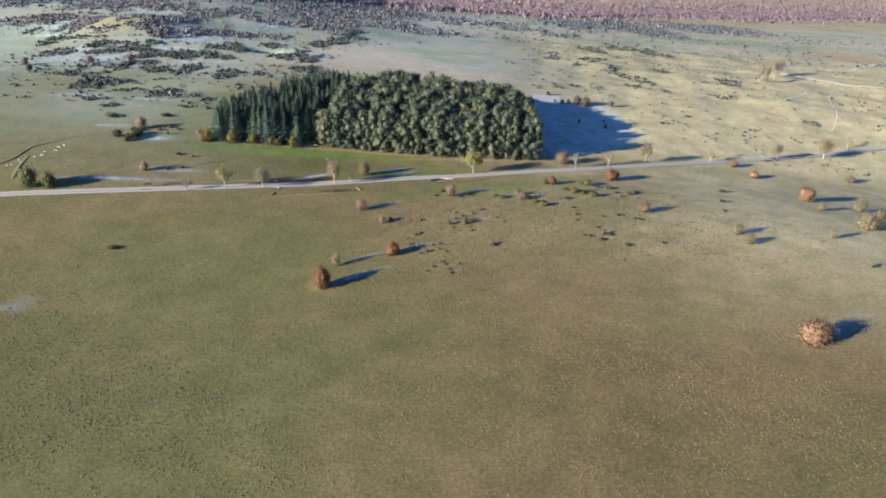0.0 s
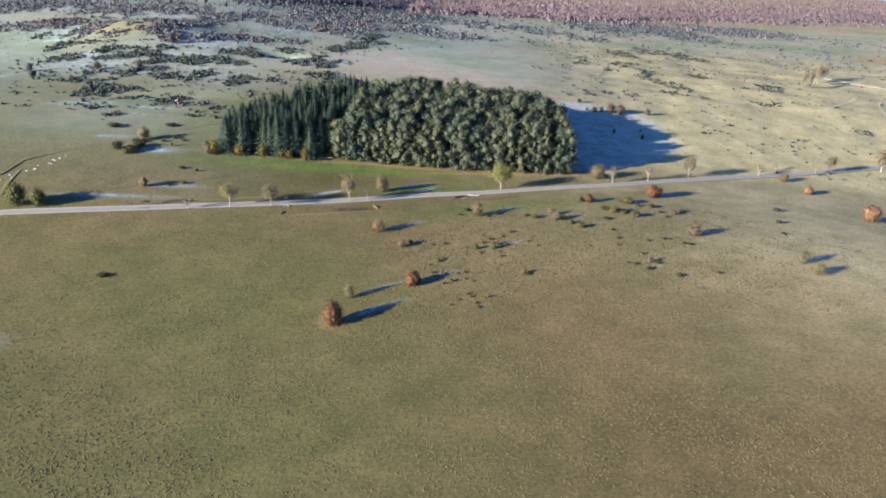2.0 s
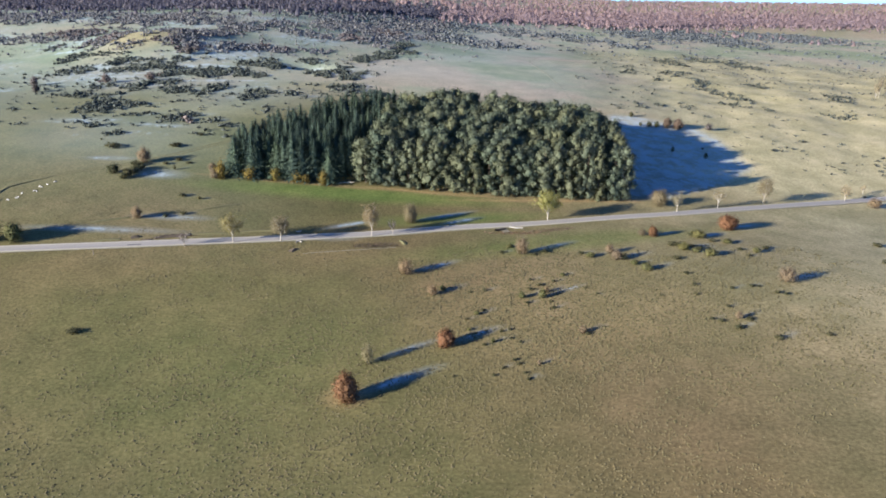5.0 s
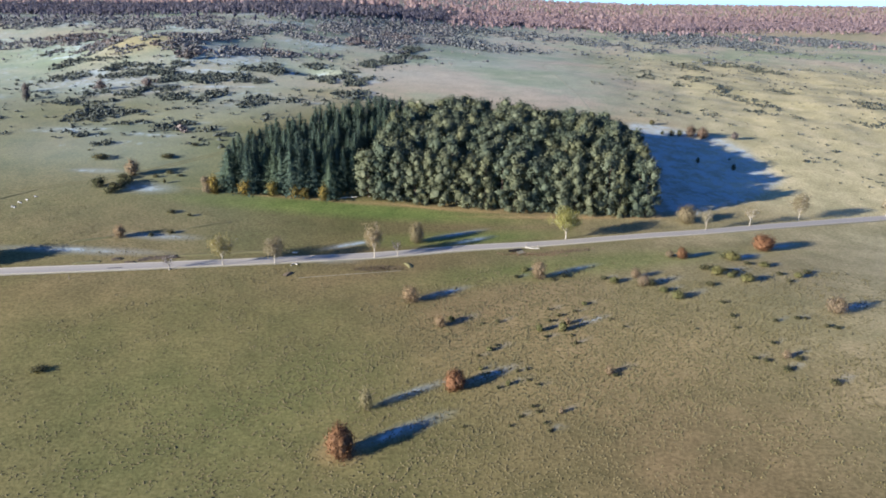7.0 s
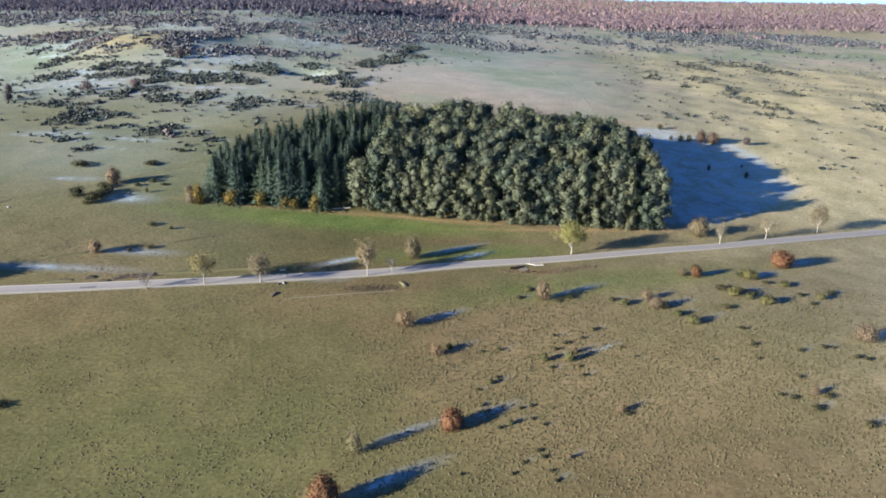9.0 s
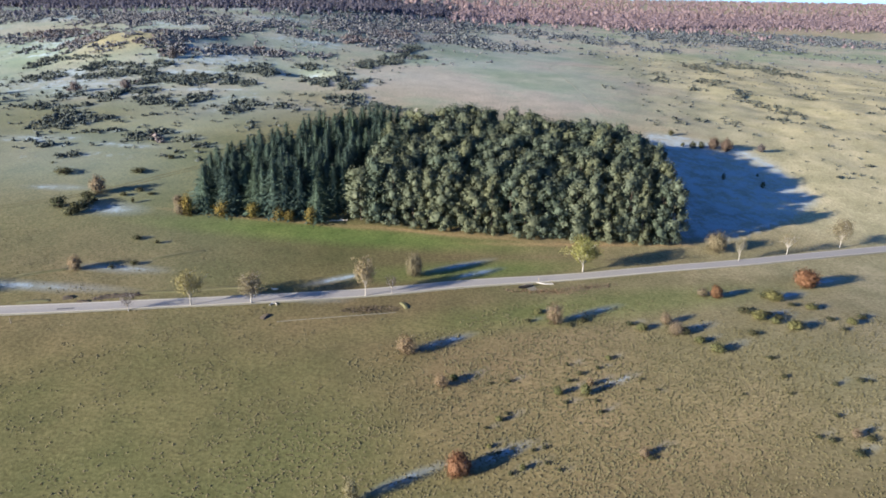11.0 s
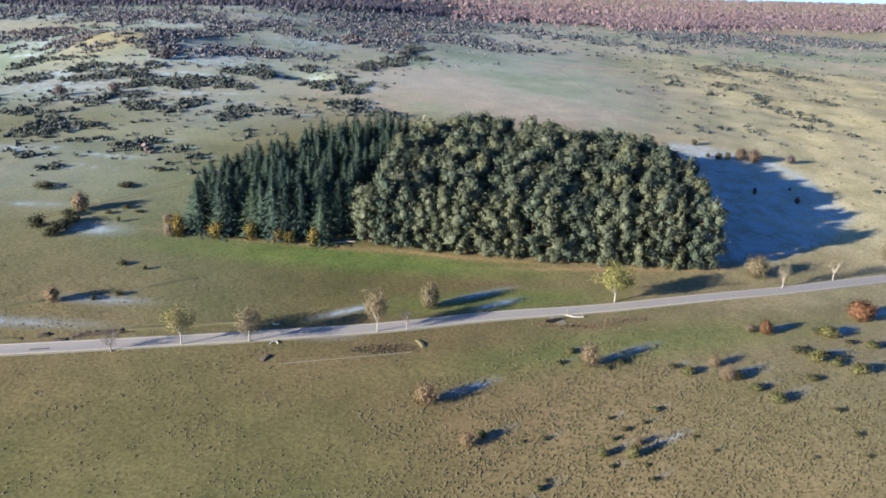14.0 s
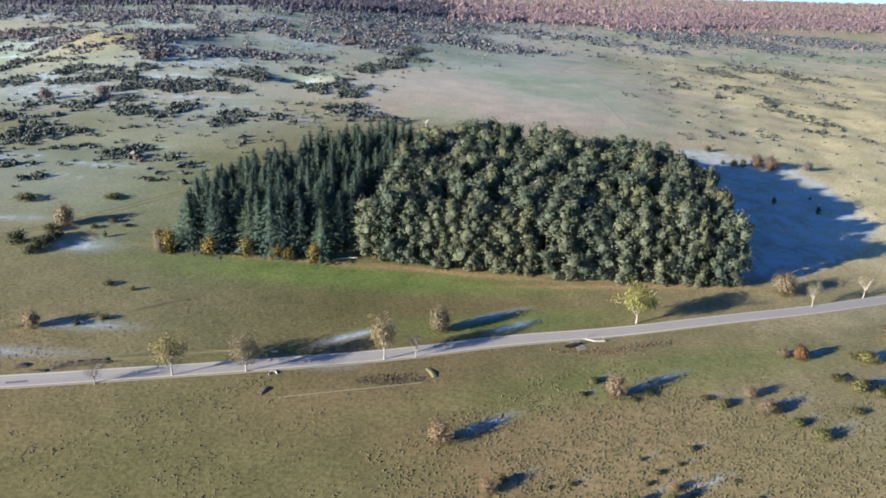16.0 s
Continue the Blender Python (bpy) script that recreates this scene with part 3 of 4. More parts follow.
def spruce(seed):
    """Unit spruce: 1 high, about 0.26 across."""
    r = np.random.RandomState(seed)
    root = new("spruce_tree")
    v, f = tube([(0, 0, -0.02), (0, 0, 0.4), (0.002, 0, 0.97)], (0.014, 0.009, 0.002))
    part("trunk", v, f, BARK, root)
    rows = []
    for i in range(36):
        z = 0.03 + 0.95 * (i / 36) ** 0.95
        for k in range(14):
            a = 2 * math.pi * (k + r.uniform(-0.5, 0.5)) / 14 + i * 1.1
            zz = min(0.985, z + r.uniform(-0.04, 0.04))
            n = (0.19 * (1 - zz) ** 0.82 + 0.005) * r.uniform(0.55, 1.2)
            droop = r.uniform(-0.15, 0.5)
            for s in (0.4, 0.62, 0.82, 1.0):
                b = a + r.uniform(-0.25, 0.25) * (1.2 - s)
                rows.append((n * s * math.cos(b), n * s * math.sin(b), zz - n * s * s * droop, b + r.uniform(-0.7, 0.7), droop, (0.009 + 0.10 * n) * r.uniform(0.6, 1.3)))
    q = np.array(rows)
    long = np.stack([np.cos(q[:, 3]), np.sin(q[:, 3]), -q[:, 4] * 1.3], 1) * q[:, 5:]
    side = np.stack([-np.sin(q[:, 3]), np.cos(q[:, 3]), r.uniform(-0.6, 0.6, len(q))], 1) * q[:, 5:] * 0.36
    c = q[:, :3]
    v = np.stack([c - 0.7 * long - 1.25 * side, c - 0.7 * long + 1.25 * side, c + 1.1 * long], 1).reshape(-1, 3)
    core = tube([(0, 0, 0.05), (0, 0, 0.3), (0, 0, 0.6), (0, 0, 0.9)], (0.075, 0.065, 0.035, 0.006), 7)
    leaf, lean = facing((v, np.arange(len(v)).reshape(-1, 3)), unit(c * (1, 1, 0)) * 0.7 + (0, 0, 0.5) + 0.35 * r.normal(size=c.shape))
    part("crown", *joined(leaf, core), SPRUCE, root, "", np.vstack([lean, unit(np.array(core[0]) * (1, 1, 0))]))
    return root


def pine(seed):
    """Unit pine, 1 high, about 0.5 across before scaling: billowing limbs of foliage, each of many small tufts."""
    r = np.random.RandomState(seed)
    root = new("pine_tree")
    lean = r.uniform(-0.03, 0.03, 2)
    v, f = tube([(0, 0, -0.02), (lean[0] * 0.5, lean[1] * 0.5, 0.45), (lean[0], lean[1], 0.92)], (0.016, 0.011, 0.003))
    sets = [(v, f)]
    lobes = []
    for i in range(24):
        z = 0.14 + 0.76 * (i + r.rand()) / 24
        reach = 0.185 * math.sin(math.pi * min(0.96, 0.24 + 0.72 * z)) ** 0.6 * r.uniform(0.45, 1.12)
        a = 2.4 * i + r.uniform(-0.6, 0.6)
        lobes.append((reach * math.cos(a) + lean[0] * z, reach * math.sin(a) + lean[1] * z, z, (0.035 + 0.075 * r.rand() ** 1.6) * (1.05 - 0.15 * z)))
        if i % 2 == 0:
            sets.append(tube([(lean[0] * z, lean[1] * z, z - 0.04), lobes[-1][:3]], (0.006, 0.002), 4))
    for i in range(4):
        a = 1.6 * i + r.uniform(-0.5, 0.5)
        lobes.append((0.13 * math.cos(a), 0.13 * math.sin(a), r.uniform(0.06, 0.15), r.uniform(0.045, 0.065)))
    lobes.append((lean[0], lean[1], 0.91, 0.07))
    part("trunk", *joined(*sets), BARK, root)
    q = np.array(lobes)
    m = 135
    tall = np.concatenate([np.ones((len(q), 1, 2)), r.uniform(0.7, 1.35, (len(q), 1, 1))], 2)
    side = unit(q[:, :3] * (1, 1, 0)) * 0.5 + (0, 0, 0.4)
    inner = lumps(q[:, :3], q[:, 3] * 0.74, r, ICO1, 1.25, 0.45)
    inner_lean = unit(unit(inner[0] - np.repeat(q[:, :3], 12, 0)) + np.repeat(side, 12, 0) + 0.3 * r.normal(size=(12 * len(q), 3)))
    out = unit(r.normal(size=(len(q), m, 3)) + 0.3 * side[:, None])
    bulge = 1 + 0.36 * np.sin(7 * out[..., :1] + 3 * r.rand(len(q), 1, 1)) * np.sin(6 * out[..., 2:] + 6 * r.rand(len(q), 1, 1))
    tips = (q[:, None, :3] + out * tall * q[:, None, 3:] * bulge * r.uniform(0.5, 1.5, (len(q), m, 1))).reshape(-1, 3)
    sway = 1.1 * out.reshape(-1, 3) + 0.7 * np.repeat(side, m, 0) + 0.35 * r.normal(size=(len(tips), 3))
    leaf, lean_of = facing(cards(tips, 0.027, r, 0.0, 1.9, 3), sway)
    part("crown", *joined(inner, leaf), PINE, root, "", np.vstack([inner_lean, lean_of]))
    return root


def broadleaf(seed, leaf, wood=PALE_BARK, leaves=500, size=0.05, bare=0.2, stem=0.3, name="roadside_tree"):
    """Unit broadleaved tree, 1 high and 1 across before scaling: trunk, forking limbs, thin autumn leaves."""
    r = np.random.RandomState(seed)
    root = new(name)
    trunk = part("trunk", *tube([(0, 0, -0.03), (0.01, 0, stem * 0.6), (0, 0.01, stem + 0.05)], (0.03, 0.023, 0.018)), wood, root)
    ends = []
    for i in range(8):
        a = 2.4 * i + r.uniform(-0.4, 0.4)
        up = r.uniform(0.35, 0.95)
        out = 0.46 * math.sqrt(max(0.05, 1 - (2 * up - 1.1) ** 2)) * r.uniform(0.6, 1)
        base = Vector((0, 0, stem * r.uniform(0.75, 1.1)))
        tip = Vector((out * math.cos(a), out * math.sin(a), stem + (0.97 - stem) * up))
        mid = base.lerp(tip, 0.5) + Vector((r.uniform(-0.04, 0.04), r.uniform(-0.04, 0.04), 0.04))
        sets = [tube([base, mid, tip], (0.014, 0.009, 0.003), 5)]
        for k in range(5):
            p = mid.lerp(tip, r.uniform(0, 0.9))
            q = p + Vector(r.normal(size=3) * (0.13, 0.13, 0.09)) + Vector((0, 0, 0.05))
            sets.append(tube([p, q], (0.005, 0.0015), 4))
            ends += [p, q]
        ends.append(tip)
        part("limb", *joined(*sets), wood, trunk)
    e = np.array([p[:] for p in ends])
    c = e[r.randint(0, len(e), leaves)] + r.normal(size=(leaves, 3)) * (0.075, 0.075, 0.06)
    d = r.normal(size=(leaves * 2 // 5, 3))
    d *= (r.rand(len(d)) ** 0.4 / np.linalg.norm(d, axis=1))[:, None]
    c[:len(d)] = d * (0.42, 0.42, 0.37) + (0, 0, 0.61)
    c[:, 2] = np.clip(c[:, 2], bare, 1.0)
    shape, lean = facing(cards(c, size, r), unit(c - (0, 0, 0.5)) + 0.5 * r.normal(size=c.shape))
    part("crown", *shape, leaf, root, "", lean)
    return root


def bush(seed, leaf, name, count=26, leaves=700, size=0.07, dense=0.8):
    """Unit bush, 1 high and 1 across: several stems, a rounded uneven crown."""
    r = np.random.RandomState(seed)
    root = new(name)
    k = np.arange(count) + 0.5
    lat, lon = np.arccos(1 - 2 * k / count), 2.39996 * k + r.uniform(0, 6)
    shell = r.uniform(0.62, 1.0, count) * 0.40
    cs = np.stack([shell * np.sin(lat) * np.cos(lon), shell * np.sin(lat) * np.sin(lon), 0.46 + shell * np.cos(lat) * 1.05], 1)
    cs += r.normal(size=cs.shape) * 0.025
    cs *= (1, 1, 0.96)
    cs[:, :2] *= np.where(cs[:, 2:] > 0.7, 0.85, 1.05)
    rs = r.uniform(0.11, 0.19, count)
    for stem in [tube([(0.03 * math.cos(k), 0.03 * math.sin(k), -0.05), tuple(cs[k] * (0.5, 0.5, 0.6)), tuple(cs[k])], (0.022, 0.014, 0.005), 4) for k in range(5)]:
        part("stem", *stem, BARK, root)
    dirs = r.normal(size=(leaves, 3))
    dirs /= np.linalg.norm(dirs, axis=1)[:, None]
    k = r.randint(0, count, leaves)
    c = cs[k] + dirs * rs[k][:, None] * r.uniform(0.35, 1.75, (leaves, 1)) * (1, 1, 1.2)
    c[:, 2] = np.maximum(c[:, 2], 0.02)
    shape = ICO2 if leaves > 1000 else ICO1
    core = lumps(cs * 0.86 + (0, 0, 0.06), rs * dense * 0.62, r, shape, 1.0, 0.55)
    n = len(shape[0])
    core_lean = unit(unit(np.asarray(core[0]) - np.repeat(cs, n, 0)) + unit(np.repeat(cs, n, 0) - (0, 0, 0.4)))
    shell, lean = facing(cards(c, size, r, 0.0, 2.0), dirs + unit(c - (0, 0, 0.4)) + 0.3 * r.normal(size=c.shape))
    part("foliage", *joined(core, shell), leaf, root, "", np.vstack([core_lean, lean]))
    return root


def at(x, y, sx, sz, turn, sink=0.0):
    return pose(x, y, z_of(x, y) - sink, 0, 0, turn) @ Matrix.Diagonal((sx, sx, sz, 1))


def plant(kinds, places, label, category, group, seed=1, sink=0.02):
    """Sets copies of the given plants at (x, y, width, height)."""
    r = random.Random(seed)
    used = set()
    for i, (x, y, w, h) in enumerate(places):
        k = i % len(kinds)
        m = at(x, y, w, h, r.uniform(0.2, 363.4), sink * h)
        if k not in used:
            used.add(k)
            ob = kinds[k]
            ob.matrix_basis = m
            tagged(ob, label, category, group)
        else:
            ob = copy_thing(kinds[k], Matrix.Identity(4))
            ob.matrix_basis = m
    for k, ob in enumerate(kinds):
        if k not in used:
            for o in (*ob.children_recursive, ob):
                bpy.data.objects.remove(o)


def fill(poly, step, seed, jitter=0.48):
    """Planting rows, a little uneven, inside a polygon."""
    r = random.Random(seed)
    xs, ys = [p[0] for p in poly], [p[1] for p in poly]
    out = []
    y = min(ys)
    while y < max(ys):
        x = min(xs) + (step / 2 if round(y / step) % 2 else 0)
        while x < max(xs):
            p = (x + r.uniform(-jitter, jitter) * step, y + r.uniform(-jitter, jitter) * step)
            if inside(poly, *p):
                out.append(p)
            x += step
        y += step * 0.9
    return out


def front_row(line, step, seed):
    """An even row of places along the edge of a wood."""
    r = random.Random(seed)
    out = []
    for (ax, ay), (bx, by) in zip(line, line[1:]):
        k = max(1, round(math.hypot(bx - ax, by - ay) / step))
        out += [(ax + (bx - ax) * i / k + r.uniform(-0.8, 0.8), ay + (by - ay) * i / k + r.uniform(0.2, 1.6)) for i in range(k)]
    return out + [line[-1]]


PINE_FRONT = front_row(PINES[:5], 6.2, 8)
PINE_PLACES = PINE_FRONT + [p for p in fill(PINES, 6.6, 4) if min(math.dist(p, q) for q in PINE_FRONT) > 4.6]
rr = random.Random(11)
plant([spruce(s) for s in (1, 2, 3, 4)], [(x, y, 31 * rr.uniform(0.85, 1.2), h) for x, y in fill(SPRUCES, 4.3, 3) for h in [float(np.interp(x, (-118, -92, -68), (16.5, 20.0, 21.5))) * rr.uniform(0.86, 1.08)]],
      "tall dark green spruce in a close plantation", "spruce", "spruces of the plantation")
plant([spruce(9)], [(-78.6, 388.7, 26, 17)], "lone smaller spruce at the front of the wood", "spruce", "spruces of the plantation")
plant([pine(s) for s in (21, 22, 23, 24, 25)], [(x, y, 20 * rr.uniform(0.88, 1.3), h) for x, y in PINE_PLACES for h in [rr.uniform(19.5, 23.5) + (2 if x > 15 else 0) - 0.2 * max(0, y - 440) * (1 if x > 15 else 0.3)]],
      "grey-green pine with rounded tufts in a close wood", "pine", "pines of the wood")

# ---------- bushes of the pasture ----------
plant([bush(s, RUST, "beech_bush", 44, 6000, 0.034, 1.15) for s in (31, 32, 33)], RED_BUSHES, "round young beech in rust-red autumn leaf on the pasture", "bush", "rust-red bushes")
plant([bush(s, TAN, "thorn_bush", 26, 2600, 0.032, 0.5) for s in (34, 35, 36)], TAN_BUSHES, "brown thorn bush with dry leaves on the pasture", "bush", "brown bushes")
plant([bush(s, PALE, "thorn_bush", 34, 2000, 0.03, 0.45) for s in (37, 38)], PALE_BUSHES, "pale straw-coloured thorn bush, nearly bare, on the pasture", "bush", "pale bushes")
plant([bush(s, OLIVE, "juniper_bush", 26, 1300, 0.045) for s in (39, 40, 41)], [(x, y, 0.88 * w, 0.75 * h) for x, y, w, h in OLIVE_BUSHES], "yellow-green juniper bush on the pasture", "bush", "yellow-green bushes")
JUN = [bush(s, JUNIPER, "juniper_bush", 20, 420, 0.065) for s in (42, 43, 44, 45)]
plant(JUN, [(x, y, 0.85 * w, 0.6 * h) for x, y, w, h in JUNIPERS_MIDDLE + JUNIPERS_NEAR + JUNIPERS_ROAD] + JUNIPERS_LEFT + HEDGE + SHADE_BUSHES, "low olive-green juniper bush on the pasture", "bush", "dark junipers")
plant([bush(s, TAN, "thorn_bush", 34, 2200, 0.036, 0.7) for s in (83, 84)], [(-161.9, 392.1, 5.9, 7.4), (-140.0, 337.9, 4.2, 5.2), (-126.1, 381.8, 4.6, 4.6), (-130.1, 389.0, 4.1, 4.3)], "dull brown thorn bush on the frosted pasture", "bush", "brown bushes")
plant([bush(s, WITHERED, "beech_bush", 34, 2200, 0.036) for s in (46, 47)], [(87.7, 510.2, 5.5, 6.9), (93.8, 510.1, 7.0, 6.4)], "brown beech bush in withered leaf", "bush", "brown beeches")
plant([bush(s, GOLD, "birch_bush", 28, 1400, 0.04, 0.6) for s in (48, 49)], [(-123.7, 382.0, 4.4, 8.6), (-126.2, 383.3, 3.6, 5.0), (-112.0, 384.0, 5.8, 6.4), (-101.0, 385.2, 4.8, 6.6), (-92.0, 386.0, 4.2, 5.2), (-88.5, 386.2, 4.2, 4.6), (-80.5, 386.4, 4.6, 7.0)], "golden young broadleaf at the foot of the spruces", "young tree", "golden trees of the wood's edge")

plant([bush(s, PEACH, "beech_bush", 44, 6000, 0.034, 1.15) for s in (85, 86)], PEACH_BUSHES, "round young beech in pale orange-tan leaf on the pasture", "bush", "pale orange bushes")

# ---------- trees along the road ----------
plant([broadleaf(61, FAWN, PALE_BARK, 3800, 0.025), broadleaf(62, FAWN, PALE_BARK, 3600, 0.025)],
      [(-83.1, 329.5, 8.6, 9.6), (-52.0, 340.1, 7.8, 12.4), (112.9, 415.0, 8.4, 11.7), (239.3, 466.7, 12.2, 13.0), (203.7, 452.8, 7.7, 10.4)],
      "slim pale-barked roadside tree with thin straw-coloured leaves", "tree", "trees along the road", sink=0)
plant([broadleaf(67, BROWN, PALE_BARK, 900, 0.026)], [(-114.6, 319.6, 5.4, 5.8), (-44.5, 342.4, 4.2, 7.0)],
      "small pale-barked roadside tree, nearly bare, with brown twigs", "tree", "trees along the road", sink=0)
plant([broadleaf(68, STRAW, PALE_BARK, 3000, 0.026)], [(-99.1, 325.2, 8.0, 11.6)], "roadside tree with yellow-green autumn leaves", "tree", "trees along the road", sink=0)
plant([broadleaf(66, PALE, PALE_BARK, 1900, 0.022), broadleaf(69, PALE, PALE_BARK, 1500, 0.022)],
      [(69.3, 390.6, 5.6, 9.0), (89.2, 401.8, 8.0, 8.8), (156.0, 432.9, 6.0, 7.9), (169.6, 445.5, 3.4, 5.1), (192.9, 447.7, 5.5, 8.8), (267.1, 492.7, 7.5, 8.8)],
      "pale roadside tree with bare twigs and few dry leaves", "tree", "trees along the road", sink=0)
plant([broadleaf(63, YELLOW, PALE_BARK, 5600, 0.028, 0.2, 0.22)], [(14.0, 370.0, 10.2, 12.2)], "roadside tree in yellow autumn leaf", "tree", "trees along the road", sink=0)
plant([bush(64, FAWN, "round_tree", 60, 5200, 0.026, 0.6)], [(63.3, 398.1, 7.9, 8.0), (-39.5, 356.4, 5.6, 8.4)], "round straw-coloured tree beside the road", "tree", "trees along the road")
plant([bush(65, OLIVE, "roadside_bush", 34, 2600, 0.034, 0.8)], [(-180.7, 312.3, 8.6, 10.6), (-172.0, 312.8, 6.4, 8.4)], "leafy green tree beside the road", "tree", "trees along the road")


# ---------- far cover, past counting ----------
def cover(name, spots, leaf, label, category, seed, blobs=2, squash=0.7, leaves=6, up=0.0):
    """Many shrubs or crowns in one mesh: spots of (x, y, radius, height of the middle)."""
    r = np.random.RandomState(seed)
    s = np.array(spots, float)
    z = lay(s[:, 0], s[:, 1])
    base = np.stack([s[:, 0], s[:, 1], z + s[:, 3]], 1)
    sets, leans = [], []
    for b in range(blobs):
        off = r.normal(size=base.shape) * s[:, 2:3] * (0.42, 0.42, 0.2)
        sets.append(lumps(base + off, s[:, 2] * r.uniform(0.42, 0.75, len(s)), r, OCT, squash, 0.4))
        leans.append(unit(unit(sets[-1][0] - np.repeat(base + off, 6, 0)) + 0.4 * r.normal(size=(6 * len(s), 3)) + (0, 0, up)))
    k = np.repeat(np.arange(len(s)), leaves)
    d = unit(r.normal(size=(len(k), 3)) + (0, 0, 0.2))
    c = base[k] + d * s[k, 2:3] * (0.85, 0.85, 0.75 * squash)
    c[:, 2] = np.maximum(c[:, 2], lay(c[:, 0], c[:, 1]))
    shell, lean = facing(cards(c, s[k, 2] * 0.48, r, 0.0, 1.5, 3), d + (0, 0, up))
    ob = new(name, mesh_of(name, *joined(*sets, shell), leaf, np.vstack(leans + [lean])))
    return tagged(ob, label, category, kind="stuff")


def patches(seed, n, x0, x1, y0, y1, level, scale, size, thin=0.05, keep=None):
    """Spots gathered in patches."""
    r = random.Random(seed)
    out = []
    tries = 0
    while len(out) < n and tries < n * 40:
        tries += 1
        x, y = r.uniform(x0, x1), r.uniform(y0, y1)
        v = noise.fractal(Vector((x / scale, y / scale / 0.6, seed * 3.1)), 1.0, 2.0, 3)
        if (v > level or r.random() < thin) and (keep is None or keep(x, y)):
            s = r.uniform(*size) * (1 if v > level else 0.7)
            out.append((x, y, s, s * 0.25))
    return out


def clear(x, y):
    return not (inside(SPRUCES, x, y) or inside(PINES, x, y)) and not (-85 < x < 60 and y < 640) and not (40 < x < 120 and y < 528)


def thicket(areas, size, share, seed):
    """Shrubs gathered in ragged patches, thinning out to their rims."""
    r = random.Random(seed)
    mean = (size[0] + size[1]) / 2
    out = []
    for cx, cy, rx, ry in areas:
        n, tries = int(share * rx * ry / mean ** 2), 0
        while n > 0 and tries < 40000:
            tries += 1
            a, d = r.uniform(0, 6.283), math.sqrt(r.random()) * 1.35
            x, y = cx + rx * d * math.cos(a), cy + ry * d * math.sin(a)
            v = noise.fractal(Vector((x / 13, y / 20, seed)), 1.0, 2.0, 3)
            if v > 0.9 * (d - 1.0) + r.uniform(-0.15, 0.15) and not (inside(SPRUCES, x, y) or inside(PINES, x, y)):
                s = r.uniform(*size) * r.uniform(0.6, 1.05)
                out.append((x, y, s, s * 0.35))
                n -= 1
    return out


cover("juniper_thicket", thicket(GREEN_NEAR, (0.9, 2.1), 1.9, 1) + thicket(GREEN_MIDDLE + GREEN_FAR, (1.0, 2.3), 1.9, 6), SCRUB, "dark juniper thickets on the frosted pasture", "bushes", 1, 2, 0.75, 9)
cover("hill_scrub", thicket(MAUVE_NEAR, (1.1, 2.5), 1.35, 2) + thicket(MAUVE_FAR, (1.3, 2.9), 1.15, 2), HAZED_SCRUB, "grey-green scrub in patches over the hillside, blue haze put into its colour", "bushes", 2, 2, 0.75, 7)
cover("brown_scrub", thicket(BROWN_PATCHES, (1.1, 2.5), 1.2, 3) + thicket(MAUVE_NEAR[:10], (1.1, 2.3), 0.15, 7), BROWN, "brown leafless scrub among the junipers", "bushes", 9, 2, 0.9, 9)
cover("scattered_scrub", patches(12, 929, -420, -75, 440, 900, 0.0, 40, (0.5, 1.3), 0.3, clear) + patches(31, 420, -330, -75, 428, 640, 0.1, 46, (0.9, 2.0), 0.12, clear), SCRUB, "small dark bushes scattered on the hillside", "bushes", 8, 2, 0.75, 6)
cover("pasture_scrub", thicket(SLOPE_PATCHES, (0.8, 1.8), 0.7, 4) + patches(5, 1250, 62, 420, 440, 900, 0.1, 42, (0.5, 1.4), 0.22, clear), SCRUB, "small scattered scrub on the dry slopes", "bushes", 3)
cover("far_scrub", thicket(FAR_PATCHES, (1.8, 3.6), 0.8, 5) + patches(10, 1146, -160, 900, 850, 1330, 0.0, 90, (1.4, 3.0), 0.3), HAZED_SCRUB, "grey-green scrub belt before the far forest, blue haze put into its colour", "bushes", 4, 2, 0.7, 4)


def far_trees(seed, n, x0, x1, front, depth, size):
    r = random.Random(seed)
    out = []
    for _ in range(n):
        x = r.uniform(x0, x1)
        y = front(x) + depth * r.random() ** 1.6 - (r.random() ** 9) * 200
        s = r.uniform(*size)
        out.append((x, y, s, s * 1.3))
    return out


cover("scattered_heath", patches(32, 450, -400, -20, 640, 1000, 0.0, 70, (1.2, 2.8), 0.15, clear), HAZED_SCRUB, "low scattered heath shrubs over the far hillside, coloured blue-grey for haze", "scrub", 32, 1, 0.8, 6)


def wood_edge(x):
    along = np.interp(x, (-900, -494, -305, -247, -210, -168, -108, -33, 53, 138, 242, 398, 534, 1100), (1080, 985, 975, 990, 1060, 1150, 1225, 1325, 1370, 1375, 1470, 1700, 1790, 2000))
    return float(along) + 18 * math.sin(x / 71) + 18 * math.sin(x / 31 + 1) * math.sin(x / 113) + 8 * math.sin(x / 13)


cover("near_forest", far_trees(16, 5200, -900, -60, wood_edge, 420, (2.2, 3.8)), SHADED_BEECH, "beech forest with thinning red-brown crowns behind the hill, hazy blue shade in its colour", "forest", 15, 1, 1.6, 9, 1.2)
cover("far_forest", far_trees(6, 11000, -100, 1500, wood_edge, 560, (2.6, 4.4)) + patches(12, 45, 300, 520, 1230, 1430, -1, 50, (3.0, 4.6)), HAZED_BEECH, "far beech forest in red-brown autumn leaf along the skyline, lavender haze in its colour", "forest", 5, 1, 1.6, 8, 1.5)
